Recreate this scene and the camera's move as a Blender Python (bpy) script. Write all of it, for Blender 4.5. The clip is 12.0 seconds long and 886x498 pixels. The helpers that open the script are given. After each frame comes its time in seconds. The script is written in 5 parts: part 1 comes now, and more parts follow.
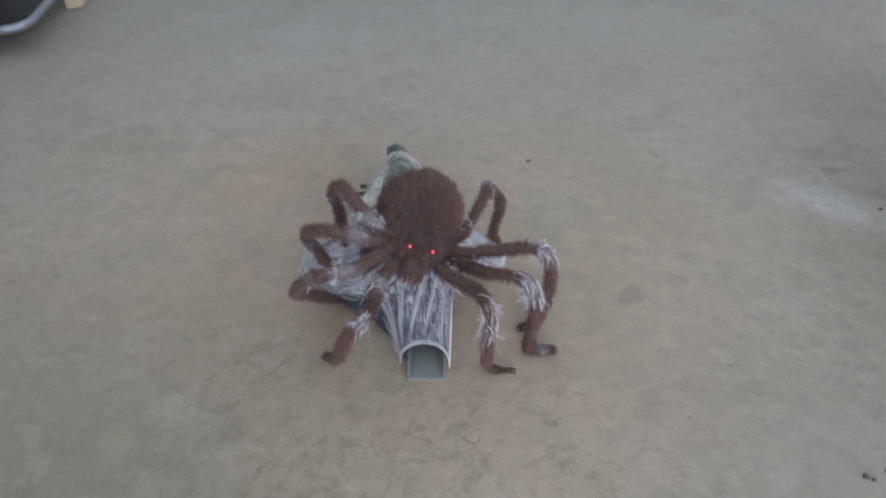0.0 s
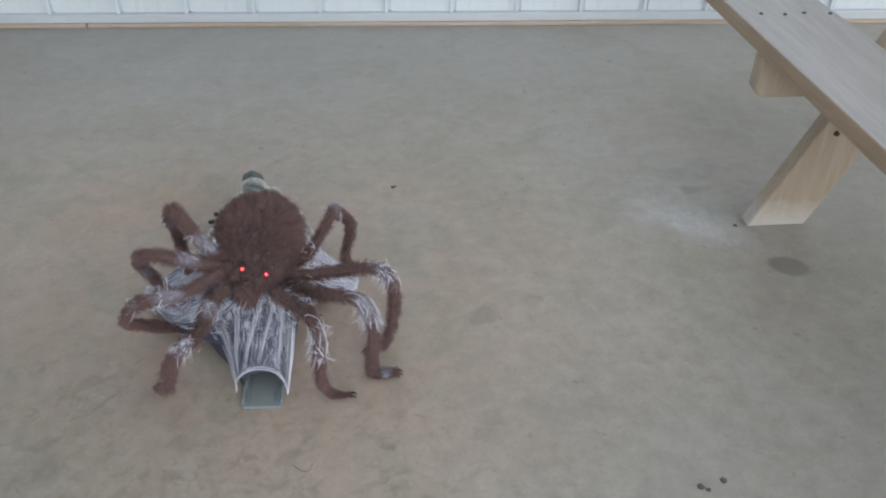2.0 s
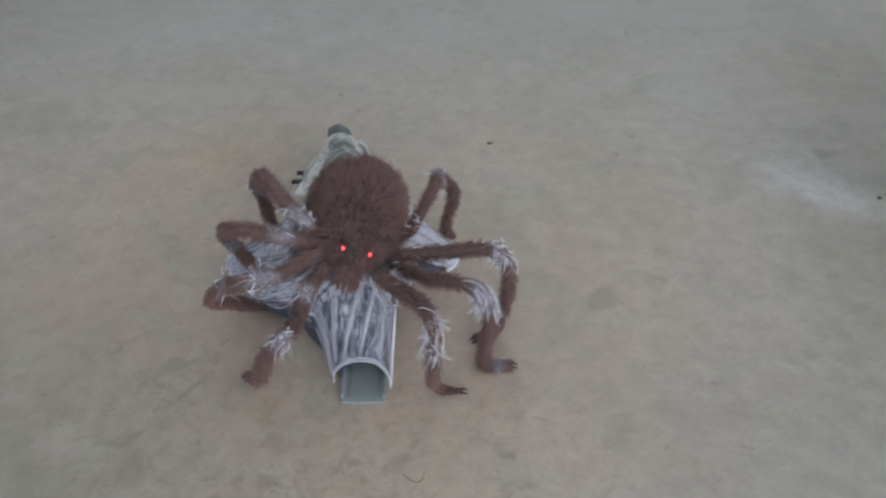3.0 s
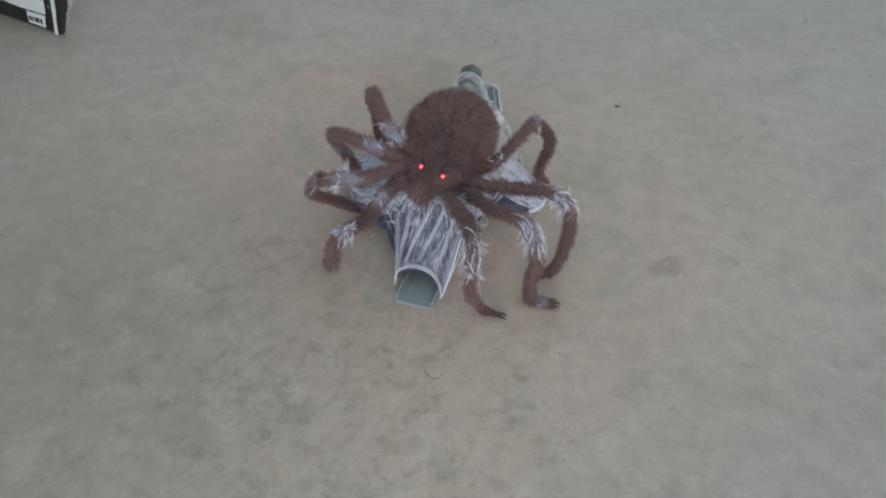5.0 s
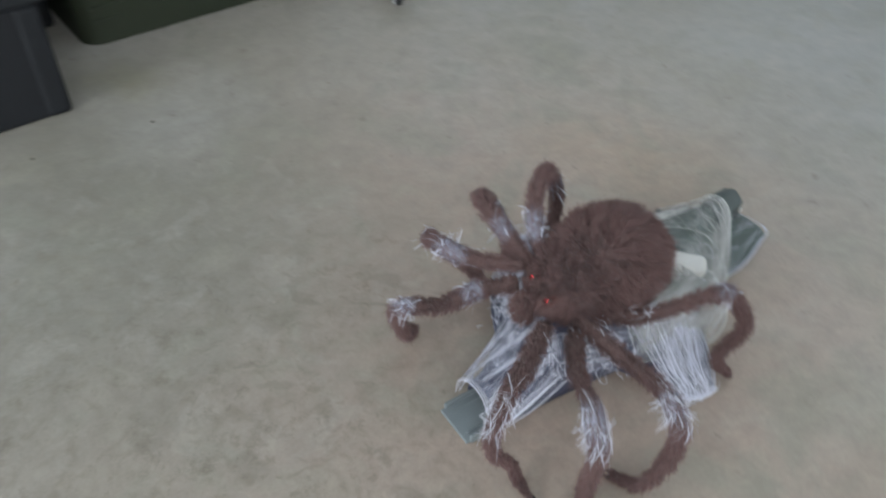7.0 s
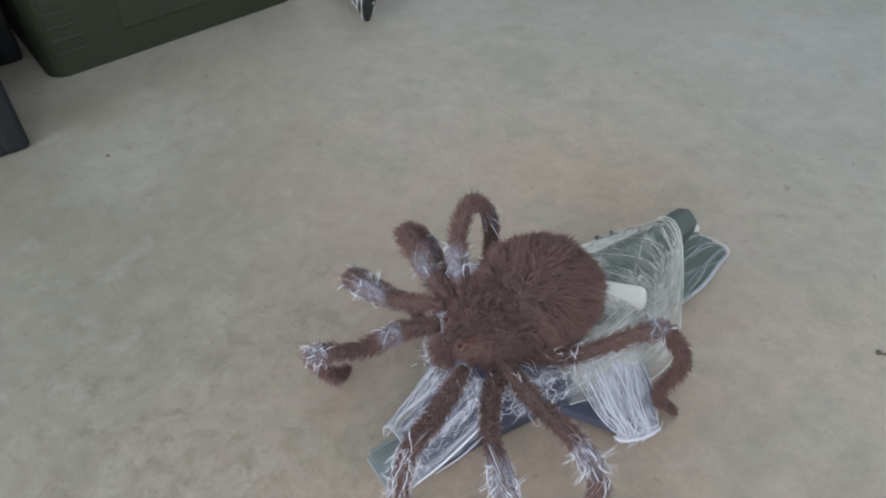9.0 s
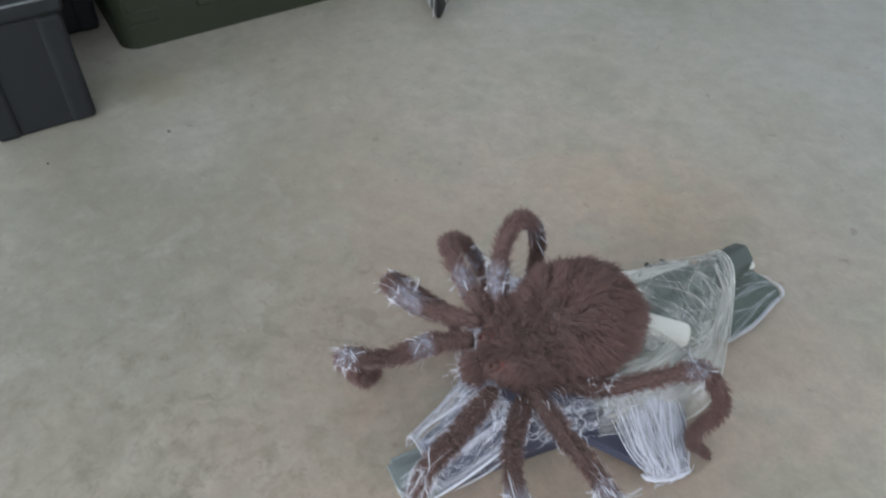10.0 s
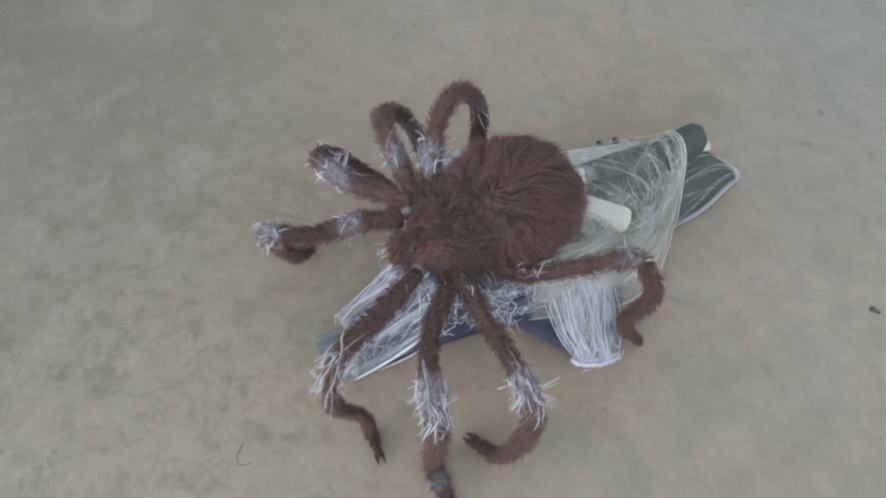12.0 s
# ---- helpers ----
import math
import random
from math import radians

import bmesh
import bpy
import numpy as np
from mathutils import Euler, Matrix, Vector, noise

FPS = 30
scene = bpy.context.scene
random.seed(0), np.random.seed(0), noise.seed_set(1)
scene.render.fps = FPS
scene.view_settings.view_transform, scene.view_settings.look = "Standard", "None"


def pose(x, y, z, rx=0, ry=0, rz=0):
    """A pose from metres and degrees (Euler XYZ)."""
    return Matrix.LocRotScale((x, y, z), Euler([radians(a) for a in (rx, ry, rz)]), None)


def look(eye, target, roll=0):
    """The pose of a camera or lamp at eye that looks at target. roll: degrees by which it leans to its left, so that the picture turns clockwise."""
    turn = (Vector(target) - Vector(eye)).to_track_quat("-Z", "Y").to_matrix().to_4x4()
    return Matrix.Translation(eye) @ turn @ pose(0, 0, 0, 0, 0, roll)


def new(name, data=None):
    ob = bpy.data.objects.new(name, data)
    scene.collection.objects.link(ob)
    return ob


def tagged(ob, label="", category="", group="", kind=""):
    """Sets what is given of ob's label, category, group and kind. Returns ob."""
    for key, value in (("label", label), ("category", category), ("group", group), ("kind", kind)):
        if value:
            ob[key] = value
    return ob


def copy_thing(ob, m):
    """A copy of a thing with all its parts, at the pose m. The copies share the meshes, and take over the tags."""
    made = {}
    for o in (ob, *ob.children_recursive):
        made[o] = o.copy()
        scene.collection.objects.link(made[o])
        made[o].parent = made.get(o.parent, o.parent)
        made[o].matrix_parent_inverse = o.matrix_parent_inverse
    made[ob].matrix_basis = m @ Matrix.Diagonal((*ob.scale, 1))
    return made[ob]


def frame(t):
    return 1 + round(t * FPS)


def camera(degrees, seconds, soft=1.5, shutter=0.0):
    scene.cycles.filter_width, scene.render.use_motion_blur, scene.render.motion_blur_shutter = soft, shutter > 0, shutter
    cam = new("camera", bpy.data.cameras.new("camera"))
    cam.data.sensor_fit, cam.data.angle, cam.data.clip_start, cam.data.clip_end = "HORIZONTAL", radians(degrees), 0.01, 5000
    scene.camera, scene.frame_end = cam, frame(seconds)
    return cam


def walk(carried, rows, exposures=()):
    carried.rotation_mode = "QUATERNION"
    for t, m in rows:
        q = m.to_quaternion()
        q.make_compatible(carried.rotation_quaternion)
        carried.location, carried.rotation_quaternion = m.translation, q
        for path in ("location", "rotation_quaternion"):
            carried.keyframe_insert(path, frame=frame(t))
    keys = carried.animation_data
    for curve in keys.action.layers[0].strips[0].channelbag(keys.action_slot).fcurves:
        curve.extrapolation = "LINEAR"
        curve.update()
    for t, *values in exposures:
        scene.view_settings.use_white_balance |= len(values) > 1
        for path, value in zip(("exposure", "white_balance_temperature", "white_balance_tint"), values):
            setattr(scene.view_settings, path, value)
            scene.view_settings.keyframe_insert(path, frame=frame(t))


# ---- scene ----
cam = camera(57.0, 12.0, soft=2.05, shutter=0.5)
PATH = [
    (0, (0.103, 0.056, 1.113), (0.077, 1.601, -0.156), -0.2),
    (0.5, (0.103, -0.052, 1.13), (0.015, 1.568, -0.04), -1.5),
    (0.6, (0.112, -0.084, 1.145), (0.001, 1.539, -0.018), -2.0),
    (0.8, (0.133, -0.095, 1.136), (0.004, 1.535, -0.015), -4.9),
    (1, (0.149, -0.106, 1.13), (0.024, 1.51, -0.042), -5.7),
    (1.5, (0.241, -0.027, 1.096), (0.205, 1.594, -0.074), -1.5),
    (2, (0.292, 0.049, 1.058), (0.405, 1.66, -0.121), 1.3),
    (2.5, (0.228, 0.142, 1.028), (0.215, 1.744, -0.17), 1.7),
    (3, (0.161, 0.25, 1.014), (0.187, 1.751, -0.308), 0.9),
    (3.2, (0.124, 0.274, 1.029), (0.186, 1.752, -0.317), 3.3),
    (4.8, (0.404, 0.177, 1.037), (-0.064, 1.598, -0.291), 1.0),
    (5, (0.426, 0.151, 1.055), (-0.056, 1.514, -0.328), -1.3),
    (5.5, (0.52, 0.23, 1.018), (-0.155, 1.541, -0.334), 2.9),
    (6, (0.57, 0.404, 0.968), (-0.307, 1.542, -0.424), 5.9),
    (6.5, (0.522, 0.548, 0.96), (-0.318, 1.642, -0.488), 5.2),
    (7, (0.626, 0.648, 0.944), (-0.632, 1.465, -0.379), 0.2),
    (7.2, (0.65, 0.706, 0.957), (-0.656, 1.412, -0.383), -1.6),
    (7.5, (0.646, 0.723, 0.954), (-0.617, 1.484, -0.397), -3.7),
    (7.7, (0.640, 0.758, 0.948), (-0.549, 1.529, -0.464), -3.95),
    (9.3, (0.652, 0.851, 0.947), (-0.679, 1.547, -0.374), -3.8),
    (9.5, (0.631, 0.864, 0.951), (-0.695, 1.444, -0.429), -4.2),
    (9.7, (0.625, 0.855, 0.952), (-0.76, 1.444, -0.365), -1.8),
    (10, (0.63, 0.864, 0.953), (-0.734, 1.465, -0.381), -2.1),
    (10.5, (0.639, 0.875, 0.959), (-0.561, 1.497, -0.516), 1.0),
    (11, (0.646, 0.87, 0.954), (-0.491, 1.513, -0.561), 1.9),
    (11.5, (0.653, 0.863, 0.952), (-0.468, 1.5, -0.577), 1.9),
    (12, (0.616, 0.955, 0.93), (-0.516, 1.469, -0.637), 0.0),
]
walk(cam, [(t, look(eye, target, roll)) for t, eye, target, roll in PATH], ((0.0, -0.20, 6500, 10), (1.0, -0.20, 6650, 10), (2.0, -0.20, 6550, 10), (3.2, -0.20, 6500, 10), (4.8, -0.17, 6400, 8), (6.5, -0.13, 6380, 7), (7.5, -0.01, 6430, 7), (9.3, 0.06, 6450, 7), (12.0, 0.03, 6450, 5)))

# ---- world and light ----
world = bpy.data.worlds.new("sky")
scene.world = world
world.use_nodes = True
wn = world.node_tree.nodes
sky = wn.new("ShaderNodeTexSky")
sky.sky_type = "NISHITA"
sky.sun_disc = False
sky.sun_elevation, sky.sun_rotation = radians(48), radians(200)
wn["Background"].inputs["Strength"].default_value = 0.12
world.node_tree.links.new(sky.outputs["Color"], wn["Background"].inputs["Color"])

sun = new("sun", bpy.data.lights.new("sun", "SUN"))
sun.data.energy, sun.data.angle, sun.data.color = 1.2, radians(12), (1.0, 0.96, 0.9)
sun.matrix_world = look((0, -6, 8), (0.6, -3.4, 0))


def area(name, eye, target, w, h, power, color):
    ob = new(name, bpy.data.lights.new(name, "AREA"))
    ob.data.shape, ob.data.size, ob.data.size_y = "RECTANGLE", w, h
    ob.data.energy, ob.data.color = power, color
    ob.matrix_world = look(eye, target)
    return ob


# daylight of the sky in the south doorway; unseen east doorway added as fill
area("door_daylight_south", (1.2, -4.9, 1.5), (1.2, 0, 1.5), 3.0, 2.7, 224, (0.90, 0.95, 1.0))
area("added_daylight_east", (4.4, -0.6, 1.5), (0, -0.6, 1.5), 3.4, 2.7, 165, (0.93, 0.96, 1.0))
scene.view_settings.exposure = 0.0


# ---- materials ----
def nodes_of(name):
    m = bpy.data.materials.new(name)
    m.use_nodes = True
    n, l = m.node_tree.nodes, m.node_tree.links
    return m, n, l, n["Principled BSDF"]


def noise_node(n, l, scale, detail=4.0, rough=0.55, vec=None, distort=0.0):
    t = n.new("ShaderNodeTexNoise")
    t.inputs["Scale"].default_value = scale
    t.inputs["Detail"].default_value = detail
    t.inputs["Roughness"].default_value = rough
    t.inputs["Distortion"].default_value = distort
    if vec is not None:
        l.new(vec, t.inputs["Vector"])
    return t.outputs["Fac"]


def ramp(n, l, fac, stops):
    r = n.new("ShaderNodeValToRGB")
    e = r.color_ramp.elements
    for k, (p, c) in enumerate(stops):
        if k > 1:
            e.new(p)
        e[k].position = p
        e[k].color = (*c, 1) if len(c) == 3 else c
    l.new(fac, r.inputs["Fac"])
    return r.outputs["Color"]


def mixed(n, l, fac, a, b, mode="MIX"):
    m = n.new("ShaderNodeMix")
    m.data_type, m.blend_type = "RGBA", mode
    for sock, v in ((m.inputs[0], fac), (m.inputs[6], a), (m.inputs[7], b)):
        if isinstance(v, (int, float)):
            sock.default_value = v
        elif isinstance(v, tuple):
            sock.default_value = (*v, 1)
        else:
            l.new(v, sock)
    return m.outputs[2]


def bumped(n, l, bsdf, height, strength, dist):
    b = n.new("ShaderNodeBump")
    b.inputs["Strength"].default_value, b.inputs["Distance"].default_value = strength, dist
    l.new(height, b.inputs["Height"])
    l.new(b.outputs["Normal"], bsdf.inputs["Normal"])


def plain(name, base, rough, metal=0.0, vary=0.12, scale=30, bump=0.15, dist=0.001, spec=0.5):
    m, n, l, b = nodes_of(name)
    tc = n.new("ShaderNodeTexCoord").outputs["Object"]
    big = noise_node(n, l, scale * 0.15, 3, vec=tc)
    fine = noise_node(n, l, scale, 5, vec=tc)
    dark = tuple(c * (1 - vary) for c in base)
    lite = tuple(min(1, c * (1 + vary)) for c in base)
    c = mixed(n, l, fine, dark, lite)
    c = mixed(n, l, big, c, tuple(c * (1 - vary * 0.6) for c in base))
    l.new(c, b.inputs["Base Color"])
    b.inputs["Roughness"].default_value = rough
    b.inputs["Metallic"].default_value = metal
    b.inputs["Specular IOR Level"].default_value = spec
    bumped(n, l, b, fine, bump, dist)
    return m


def spot_mask(n, l, pos, x, y, rx, ry, soft=0.6, turn=0.0):
    """1 inside an ellipse on the floor, fading to 0 at its rim."""
    mp = n.new("ShaderNodeMapping")
    mp.vector_type = "TEXTURE"
    mp.inputs["Location"].default_value = (x, y, 0)
    mp.inputs["Rotation"].default_value = (0, 0, radians(turn))
    mp.inputs["Scale"].default_value = (rx, ry, 1000)
    l.new(pos, mp.inputs["Vector"])
    d = n.new("ShaderNodeVectorMath")
    d.operation = "LENGTH"
    l.new(mp.outputs["Vector"], d.inputs[0])
    r = n.new("ShaderNodeMapRange")
    r.interpolation_type = "SMOOTHSTEP"
    r.inputs["From Min"].default_value, r.inputs["From Max"].default_value = 1.0, 1.0 - soft
    l.new(d.outputs["Value"], r.inputs["Value"])
    return r.outputs["Result"]


def math_node(n, l, op, a, b=0.0):
    m = n.new("ShaderNodeMath")
    m.operation = op
    for sock, v in ((m.inputs[0], a), (m.inputs[1], b)):
        if isinstance(v, (int, float)):
            sock.default_value = v
        else:
            l.new(v, sock)
    return m.outputs[0]


def concrete():
    m, n, l, b = nodes_of("worn_concrete")
    pos = n.new("ShaderNodeNewGeometry").outputs["Position"]
    warp = n.new("ShaderNodeVectorMath")
    warp.operation = "MULTIPLY_ADD"
    wob = n.new("ShaderNodeTexNoise")
    wob.inputs["Scale"].default_value = 6.0
    wob.inputs["Detail"].default_value = 4.0
    l.new(pos, wob.inputs["Vector"])
    l.new(wob.outputs["Color"], warp.inputs[0])
    warp.inputs[1].default_value = (0.24, 0.24, 0)
    l.new(pos, warp.inputs[2])
    shift = n.new("ShaderNodeVectorMath")
    shift.operation = "SUBTRACT"
    shift.inputs[1].default_value = (0.12, 0.12, 0)
    l.new(warp.outputs[0], shift.inputs[0])
    wpos = shift.outputs[0]

    def times(a, k):
        return math_node(n, l, "MULTIPLY", a, k)

    cloud = noise_node(n, l, 1.7, 6, 0.6, pos, 0.4)
    patch = noise_node(n, l, 5.0, 6, 0.62, pos, 0.9)
    mottle = noise_node(n, l, 23, 7, 0.72, pos, 0.25)
    grain = noise_node(n, l, 150, 3, 0.6, pos)
    col = ramp(n, l, cloud, [(0.32, (0.328, 0.294, 0.238)), (0.5, (0.378, 0.340, 0.284)), (0.68, (0.400, 0.372, 0.332))])
    # pinkish-brown dust round the middle, olive towards the west, grey towards the east
    warm = times(spot_mask(n, l, wpos, -0.10, 1.18, 1.20, 1.08, 0.95), ramp(n, l, patch, [(0.25, (0.55, 0.55, 0.55)), (0.6, (1, 1, 1))]))
    col = mixed(n, l, times(warm, 0.88), col, (0.436, 0.316, 0.254))
    col = mixed(n, l, times(spot_mask(n, l, wpos, -0.28, 1.72, 0.36, 0.26, 0.95, 30), 0.5), col, (0.405, 0.296, 0.214))
    col = mixed(n, l, times(spot_mask(n, l, wpos, -1.30, 1.3, 0.85, 1.0, 0.9), 0.45), col, (0.385, 0.345, 0.300))
    # south-west olive, deepened to paint in the dimmer light on that side
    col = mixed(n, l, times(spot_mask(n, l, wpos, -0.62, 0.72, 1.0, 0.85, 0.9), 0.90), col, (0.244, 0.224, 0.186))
    col = mixed(n, l, times(spot_mask(n, l, wpos, 1.45, 1.35, 0.7, 1.3, 0.9), 0.5), col, (0.318, 0.318, 0.294))
    col = mixed(n, l, times(spot_mask(n, l, wpos, -0.2, 3.0, 3.2, 1.35, 0.8), 0.6), col, (0.350, 0.350, 0.338))
    col = mixed(n, l, times(spot_mask(n, l, wpos, 0.95, 0.75, 0.85, 0.75, 0.9), 0.55), col, (0.352, 0.345, 0.330))
    # olive and pale patches a hand wide
    col = mixed(n, l, times(ramp(n, l, patch, [(0.34, (1, 1, 1)), (0.47, (0, 0, 0))]), 0.42), col, (0.292, 0.280, 0.222))
    tint = noise_node(n, l, 9.5, 5, 0.62, pos, 0.5)
    col = mixed(n, l, times(ramp(n, l, tint, [(0.52, (0, 0, 0)), (0.66, (1, 1, 1))]), 0.42), col, (0.330, 0.300, 0.236))
    col = mixed(n, l, times(ramp(n, l, tint, [(0.34, (1, 1, 1)), (0.46, (0, 0, 0))]), 0.27), col, (0.440, 0.398, 0.342))
    # pale scuffed arc by the bench
    arc = math_node(n, l, "SUBTRACT", spot_mask(n, l, pos, 1.035, 1.685, 0.27, 0.18, 0.22, -40), times(spot_mask(n, l, pos, 1.10, 1.765, 0.27, 0.18, 0.9, -40), 0.8))
    arc = times(times(arc, spot_mask(n, l, pos, 0.95, 1.545, 0.24, 0.13, 0.85, -40)), ramp(n, l, noise_node(n, l, 13, 5, 0.7, pos, 1.4), [(0.34, (0.15, 0.15, 0.15)), (0.58, (1, 1, 1))]))
    col = mixed(n, l, times(arc, 0.95), col, (0.53, 0.525, 0.52))
    # pale dust before the bins; olive patch at their feet paints their shadow
    col = mixed(n, l, times(times(spot_mask(n, l, wpos, -0.95, 0.98, 0.30, 0.26, 0.9), ramp(n, l, patch, [(0.3, (0.3, 0.3, 0.3)), (0.6, (1, 1, 1))])), 0.52), col, (0.445, 0.425, 0.388))
    col = mixed(n, l, times(spot_mask(n, l, wpos, -1.17, 0.93, 0.17, 0.10, 0.9, 60), 0.5), col, (0.26, 0.235, 0.150))
    # pale dust dragged out round the arc, with a dark smudge at its far side
    dust = times(spot_mask(n, l, wpos, 0.99, 1.61, 0.26, 0.17, 0.9, -25), ramp(n, l, noise_node(n, l, 16, 6, 0.75, pos, 0.5), [(0.34, (0, 0, 0)), (0.62, (1, 1, 1))]))
    col = mixed(n, l, times(dust, 0.6), col, (0.50, 0.50, 0.50))
    dark = times(spot_mask(n, l, wpos, 1.05, 1.84, 0.10, 0.06, 0.8, 10), ramp(n, l, mottle, [(0.40, (0, 0, 0)), (0.60, (1, 1, 1))]))
    col = mixed(n, l, times(dark, 0.5), col, (0.20, 0.20, 0.19))
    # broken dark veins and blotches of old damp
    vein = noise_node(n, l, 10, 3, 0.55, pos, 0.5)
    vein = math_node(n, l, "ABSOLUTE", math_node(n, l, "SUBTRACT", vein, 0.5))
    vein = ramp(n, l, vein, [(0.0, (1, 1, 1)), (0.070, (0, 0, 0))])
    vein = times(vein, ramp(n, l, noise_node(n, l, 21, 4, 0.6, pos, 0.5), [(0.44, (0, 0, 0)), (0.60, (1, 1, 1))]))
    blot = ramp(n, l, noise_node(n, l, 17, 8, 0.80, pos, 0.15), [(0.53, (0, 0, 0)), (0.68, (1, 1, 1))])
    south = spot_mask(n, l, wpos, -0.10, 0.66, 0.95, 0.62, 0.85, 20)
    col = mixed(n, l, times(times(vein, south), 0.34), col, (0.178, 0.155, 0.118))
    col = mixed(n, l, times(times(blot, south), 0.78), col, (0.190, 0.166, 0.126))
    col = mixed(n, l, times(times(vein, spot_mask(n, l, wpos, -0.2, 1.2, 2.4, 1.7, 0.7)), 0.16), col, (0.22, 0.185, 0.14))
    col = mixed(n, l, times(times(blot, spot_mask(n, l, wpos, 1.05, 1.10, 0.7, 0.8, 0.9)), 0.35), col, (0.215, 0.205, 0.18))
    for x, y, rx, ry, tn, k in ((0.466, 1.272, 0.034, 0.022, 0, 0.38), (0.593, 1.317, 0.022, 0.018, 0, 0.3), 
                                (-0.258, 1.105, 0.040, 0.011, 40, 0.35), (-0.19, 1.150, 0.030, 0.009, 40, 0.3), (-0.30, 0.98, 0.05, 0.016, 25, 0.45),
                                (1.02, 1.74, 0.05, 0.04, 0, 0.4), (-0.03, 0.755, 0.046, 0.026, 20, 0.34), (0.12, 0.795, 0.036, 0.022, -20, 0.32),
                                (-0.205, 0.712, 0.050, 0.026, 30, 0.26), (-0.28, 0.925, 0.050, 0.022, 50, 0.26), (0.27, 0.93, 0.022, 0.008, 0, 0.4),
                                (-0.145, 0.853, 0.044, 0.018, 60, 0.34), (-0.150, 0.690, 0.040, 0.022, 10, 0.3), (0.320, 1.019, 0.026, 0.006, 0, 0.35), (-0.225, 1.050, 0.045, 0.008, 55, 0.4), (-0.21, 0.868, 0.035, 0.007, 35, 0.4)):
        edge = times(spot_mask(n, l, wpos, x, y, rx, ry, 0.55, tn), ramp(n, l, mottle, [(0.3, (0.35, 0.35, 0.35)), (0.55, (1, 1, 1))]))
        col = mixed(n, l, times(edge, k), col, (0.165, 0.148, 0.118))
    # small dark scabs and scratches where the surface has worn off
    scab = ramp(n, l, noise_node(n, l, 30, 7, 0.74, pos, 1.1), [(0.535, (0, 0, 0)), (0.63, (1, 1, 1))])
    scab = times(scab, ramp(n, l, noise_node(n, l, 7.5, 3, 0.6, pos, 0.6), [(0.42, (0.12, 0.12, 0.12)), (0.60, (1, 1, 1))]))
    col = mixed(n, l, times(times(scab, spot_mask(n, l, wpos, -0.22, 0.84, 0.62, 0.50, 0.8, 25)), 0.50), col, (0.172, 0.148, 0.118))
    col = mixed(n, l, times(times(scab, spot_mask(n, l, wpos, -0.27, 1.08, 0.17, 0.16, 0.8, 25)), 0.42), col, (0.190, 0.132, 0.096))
    col = mixed(n, l, times(spot_mask(n, l, pos, 1.139, 1.408, 0.052, 0.040, 0.35, -20), 0.72), col, (0.175, 0.165, 0.140))
    col = mixed(n, l, 0.24, col, ramp(n, l, mottle, [(0.28, (0.24, 0.24, 0.23)), (0.72, (0.76, 0.76, 0.76))]), "OVERLAY")
    fleck = ramp(n, l, noise_node(n, l, 40, 2, 0.5, pos, 0.6), [(0.69, (0, 0, 0)), (0.75, (1, 1, 1))])
    col = mixed(n, l, times(fleck, 0.42), col, (0.2, 0.165, 0.125))
    col = mixed(n, l, 0.07, col, ramp(n, l, grain, [(0.3, (0.2, 0.2, 0.2)), (0.7, (0.9, 0.9, 0.9))]), "OVERLAY")
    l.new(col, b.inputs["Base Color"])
    l.new(ramp(n, l, mottle, [(0.3, (0.42, 0.42, 0.42)), (0.75, (0.62, 0.62, 0.62))]), b.inputs["Roughness"])
    bumped(n, l, b, math_node(n, l, "ADD", mottle, times(grain, 0.10)), 0.05, 0.003)
    return m


def wood(name, light, dark, rough=0.6, axis=1, fine=60.0, scuff=False):
    m, n, l, b = nodes_of(name)
    tc = n.new("ShaderNodeTexCoord").outputs["Object"]
    mp = n.new("ShaderNodeMapping")
    sc = [14.0, 14.0, 14.0]
    sc[axis] = 1.2
    mp.inputs["Scale"].default_value = sc
    l.new(tc, mp.inputs["Vector"])
    grain = noise_node(n, l, 3.0, 6, 0.65, mp.outputs["Vector"], 1.2)
    blot = noise_node(n, l, 6, 3, 0.5, tc)
    fibre = noise_node(n, l, fine / 6, 4, 0.7, mp.outputs["Vector"])
    c = ramp(n, l, grain, [(0.35, dark), (0.65, light)])
    c = mixed(n, l, math_node(n, l, "MULTIPLY", blot, 0.4), c, tuple(v * 0.75 for v in light))
    if scuff:
        # pale scuffs and dried mud within a hand of the floor
        sp = n.new("ShaderNodeSeparateXYZ")
        l.new(tc, sp.inputs[0])
        low = math_node(n, l, "ADD", sp.outputs[2], math_node(n, l, "MULTIPLY", noise_node(n, l, 22, 5, 0.7, tc), 0.09))
        c = mixed(n, l, ramp(n, l, low, [(0.06, (0.8, 0.8, 0.8)), (0.115, (0, 0, 0))]), c, (0.56, 0.53, 0.49))
    l.new(c, b.inputs["Base Color"])
    b.inputs["Roughness"].default_value = rough
    bumped(n, l, b, fibre, 0.25, 0.001)
    return m


def fur_material(name, base, tip):
    m, n, l, b = nodes_of(name)
    rnd = n.new("ShaderNodeNewGeometry").outputs["Random Per Island"]
    tc = n.new("ShaderNodeTexCoord").outputs["Object"]
    c = ramp(n, l, rnd, [(0.0, base), (1.0, tip)])
    c = mixed(n, l, math_node(n, l, "MULTIPLY", noise_node(n, l, 28, 3, 0.6, tc), 0.5), c, tuple(v * 0.7 for v in base))
    l.new(c, b.inputs["Base Color"])
    b.inputs["Roughness"].default_value = 0.75
    b.inputs["Specular IOR Level"].default_value = 0.25
    b.inputs["Sheen Weight"].default_value = 0.25
    return m


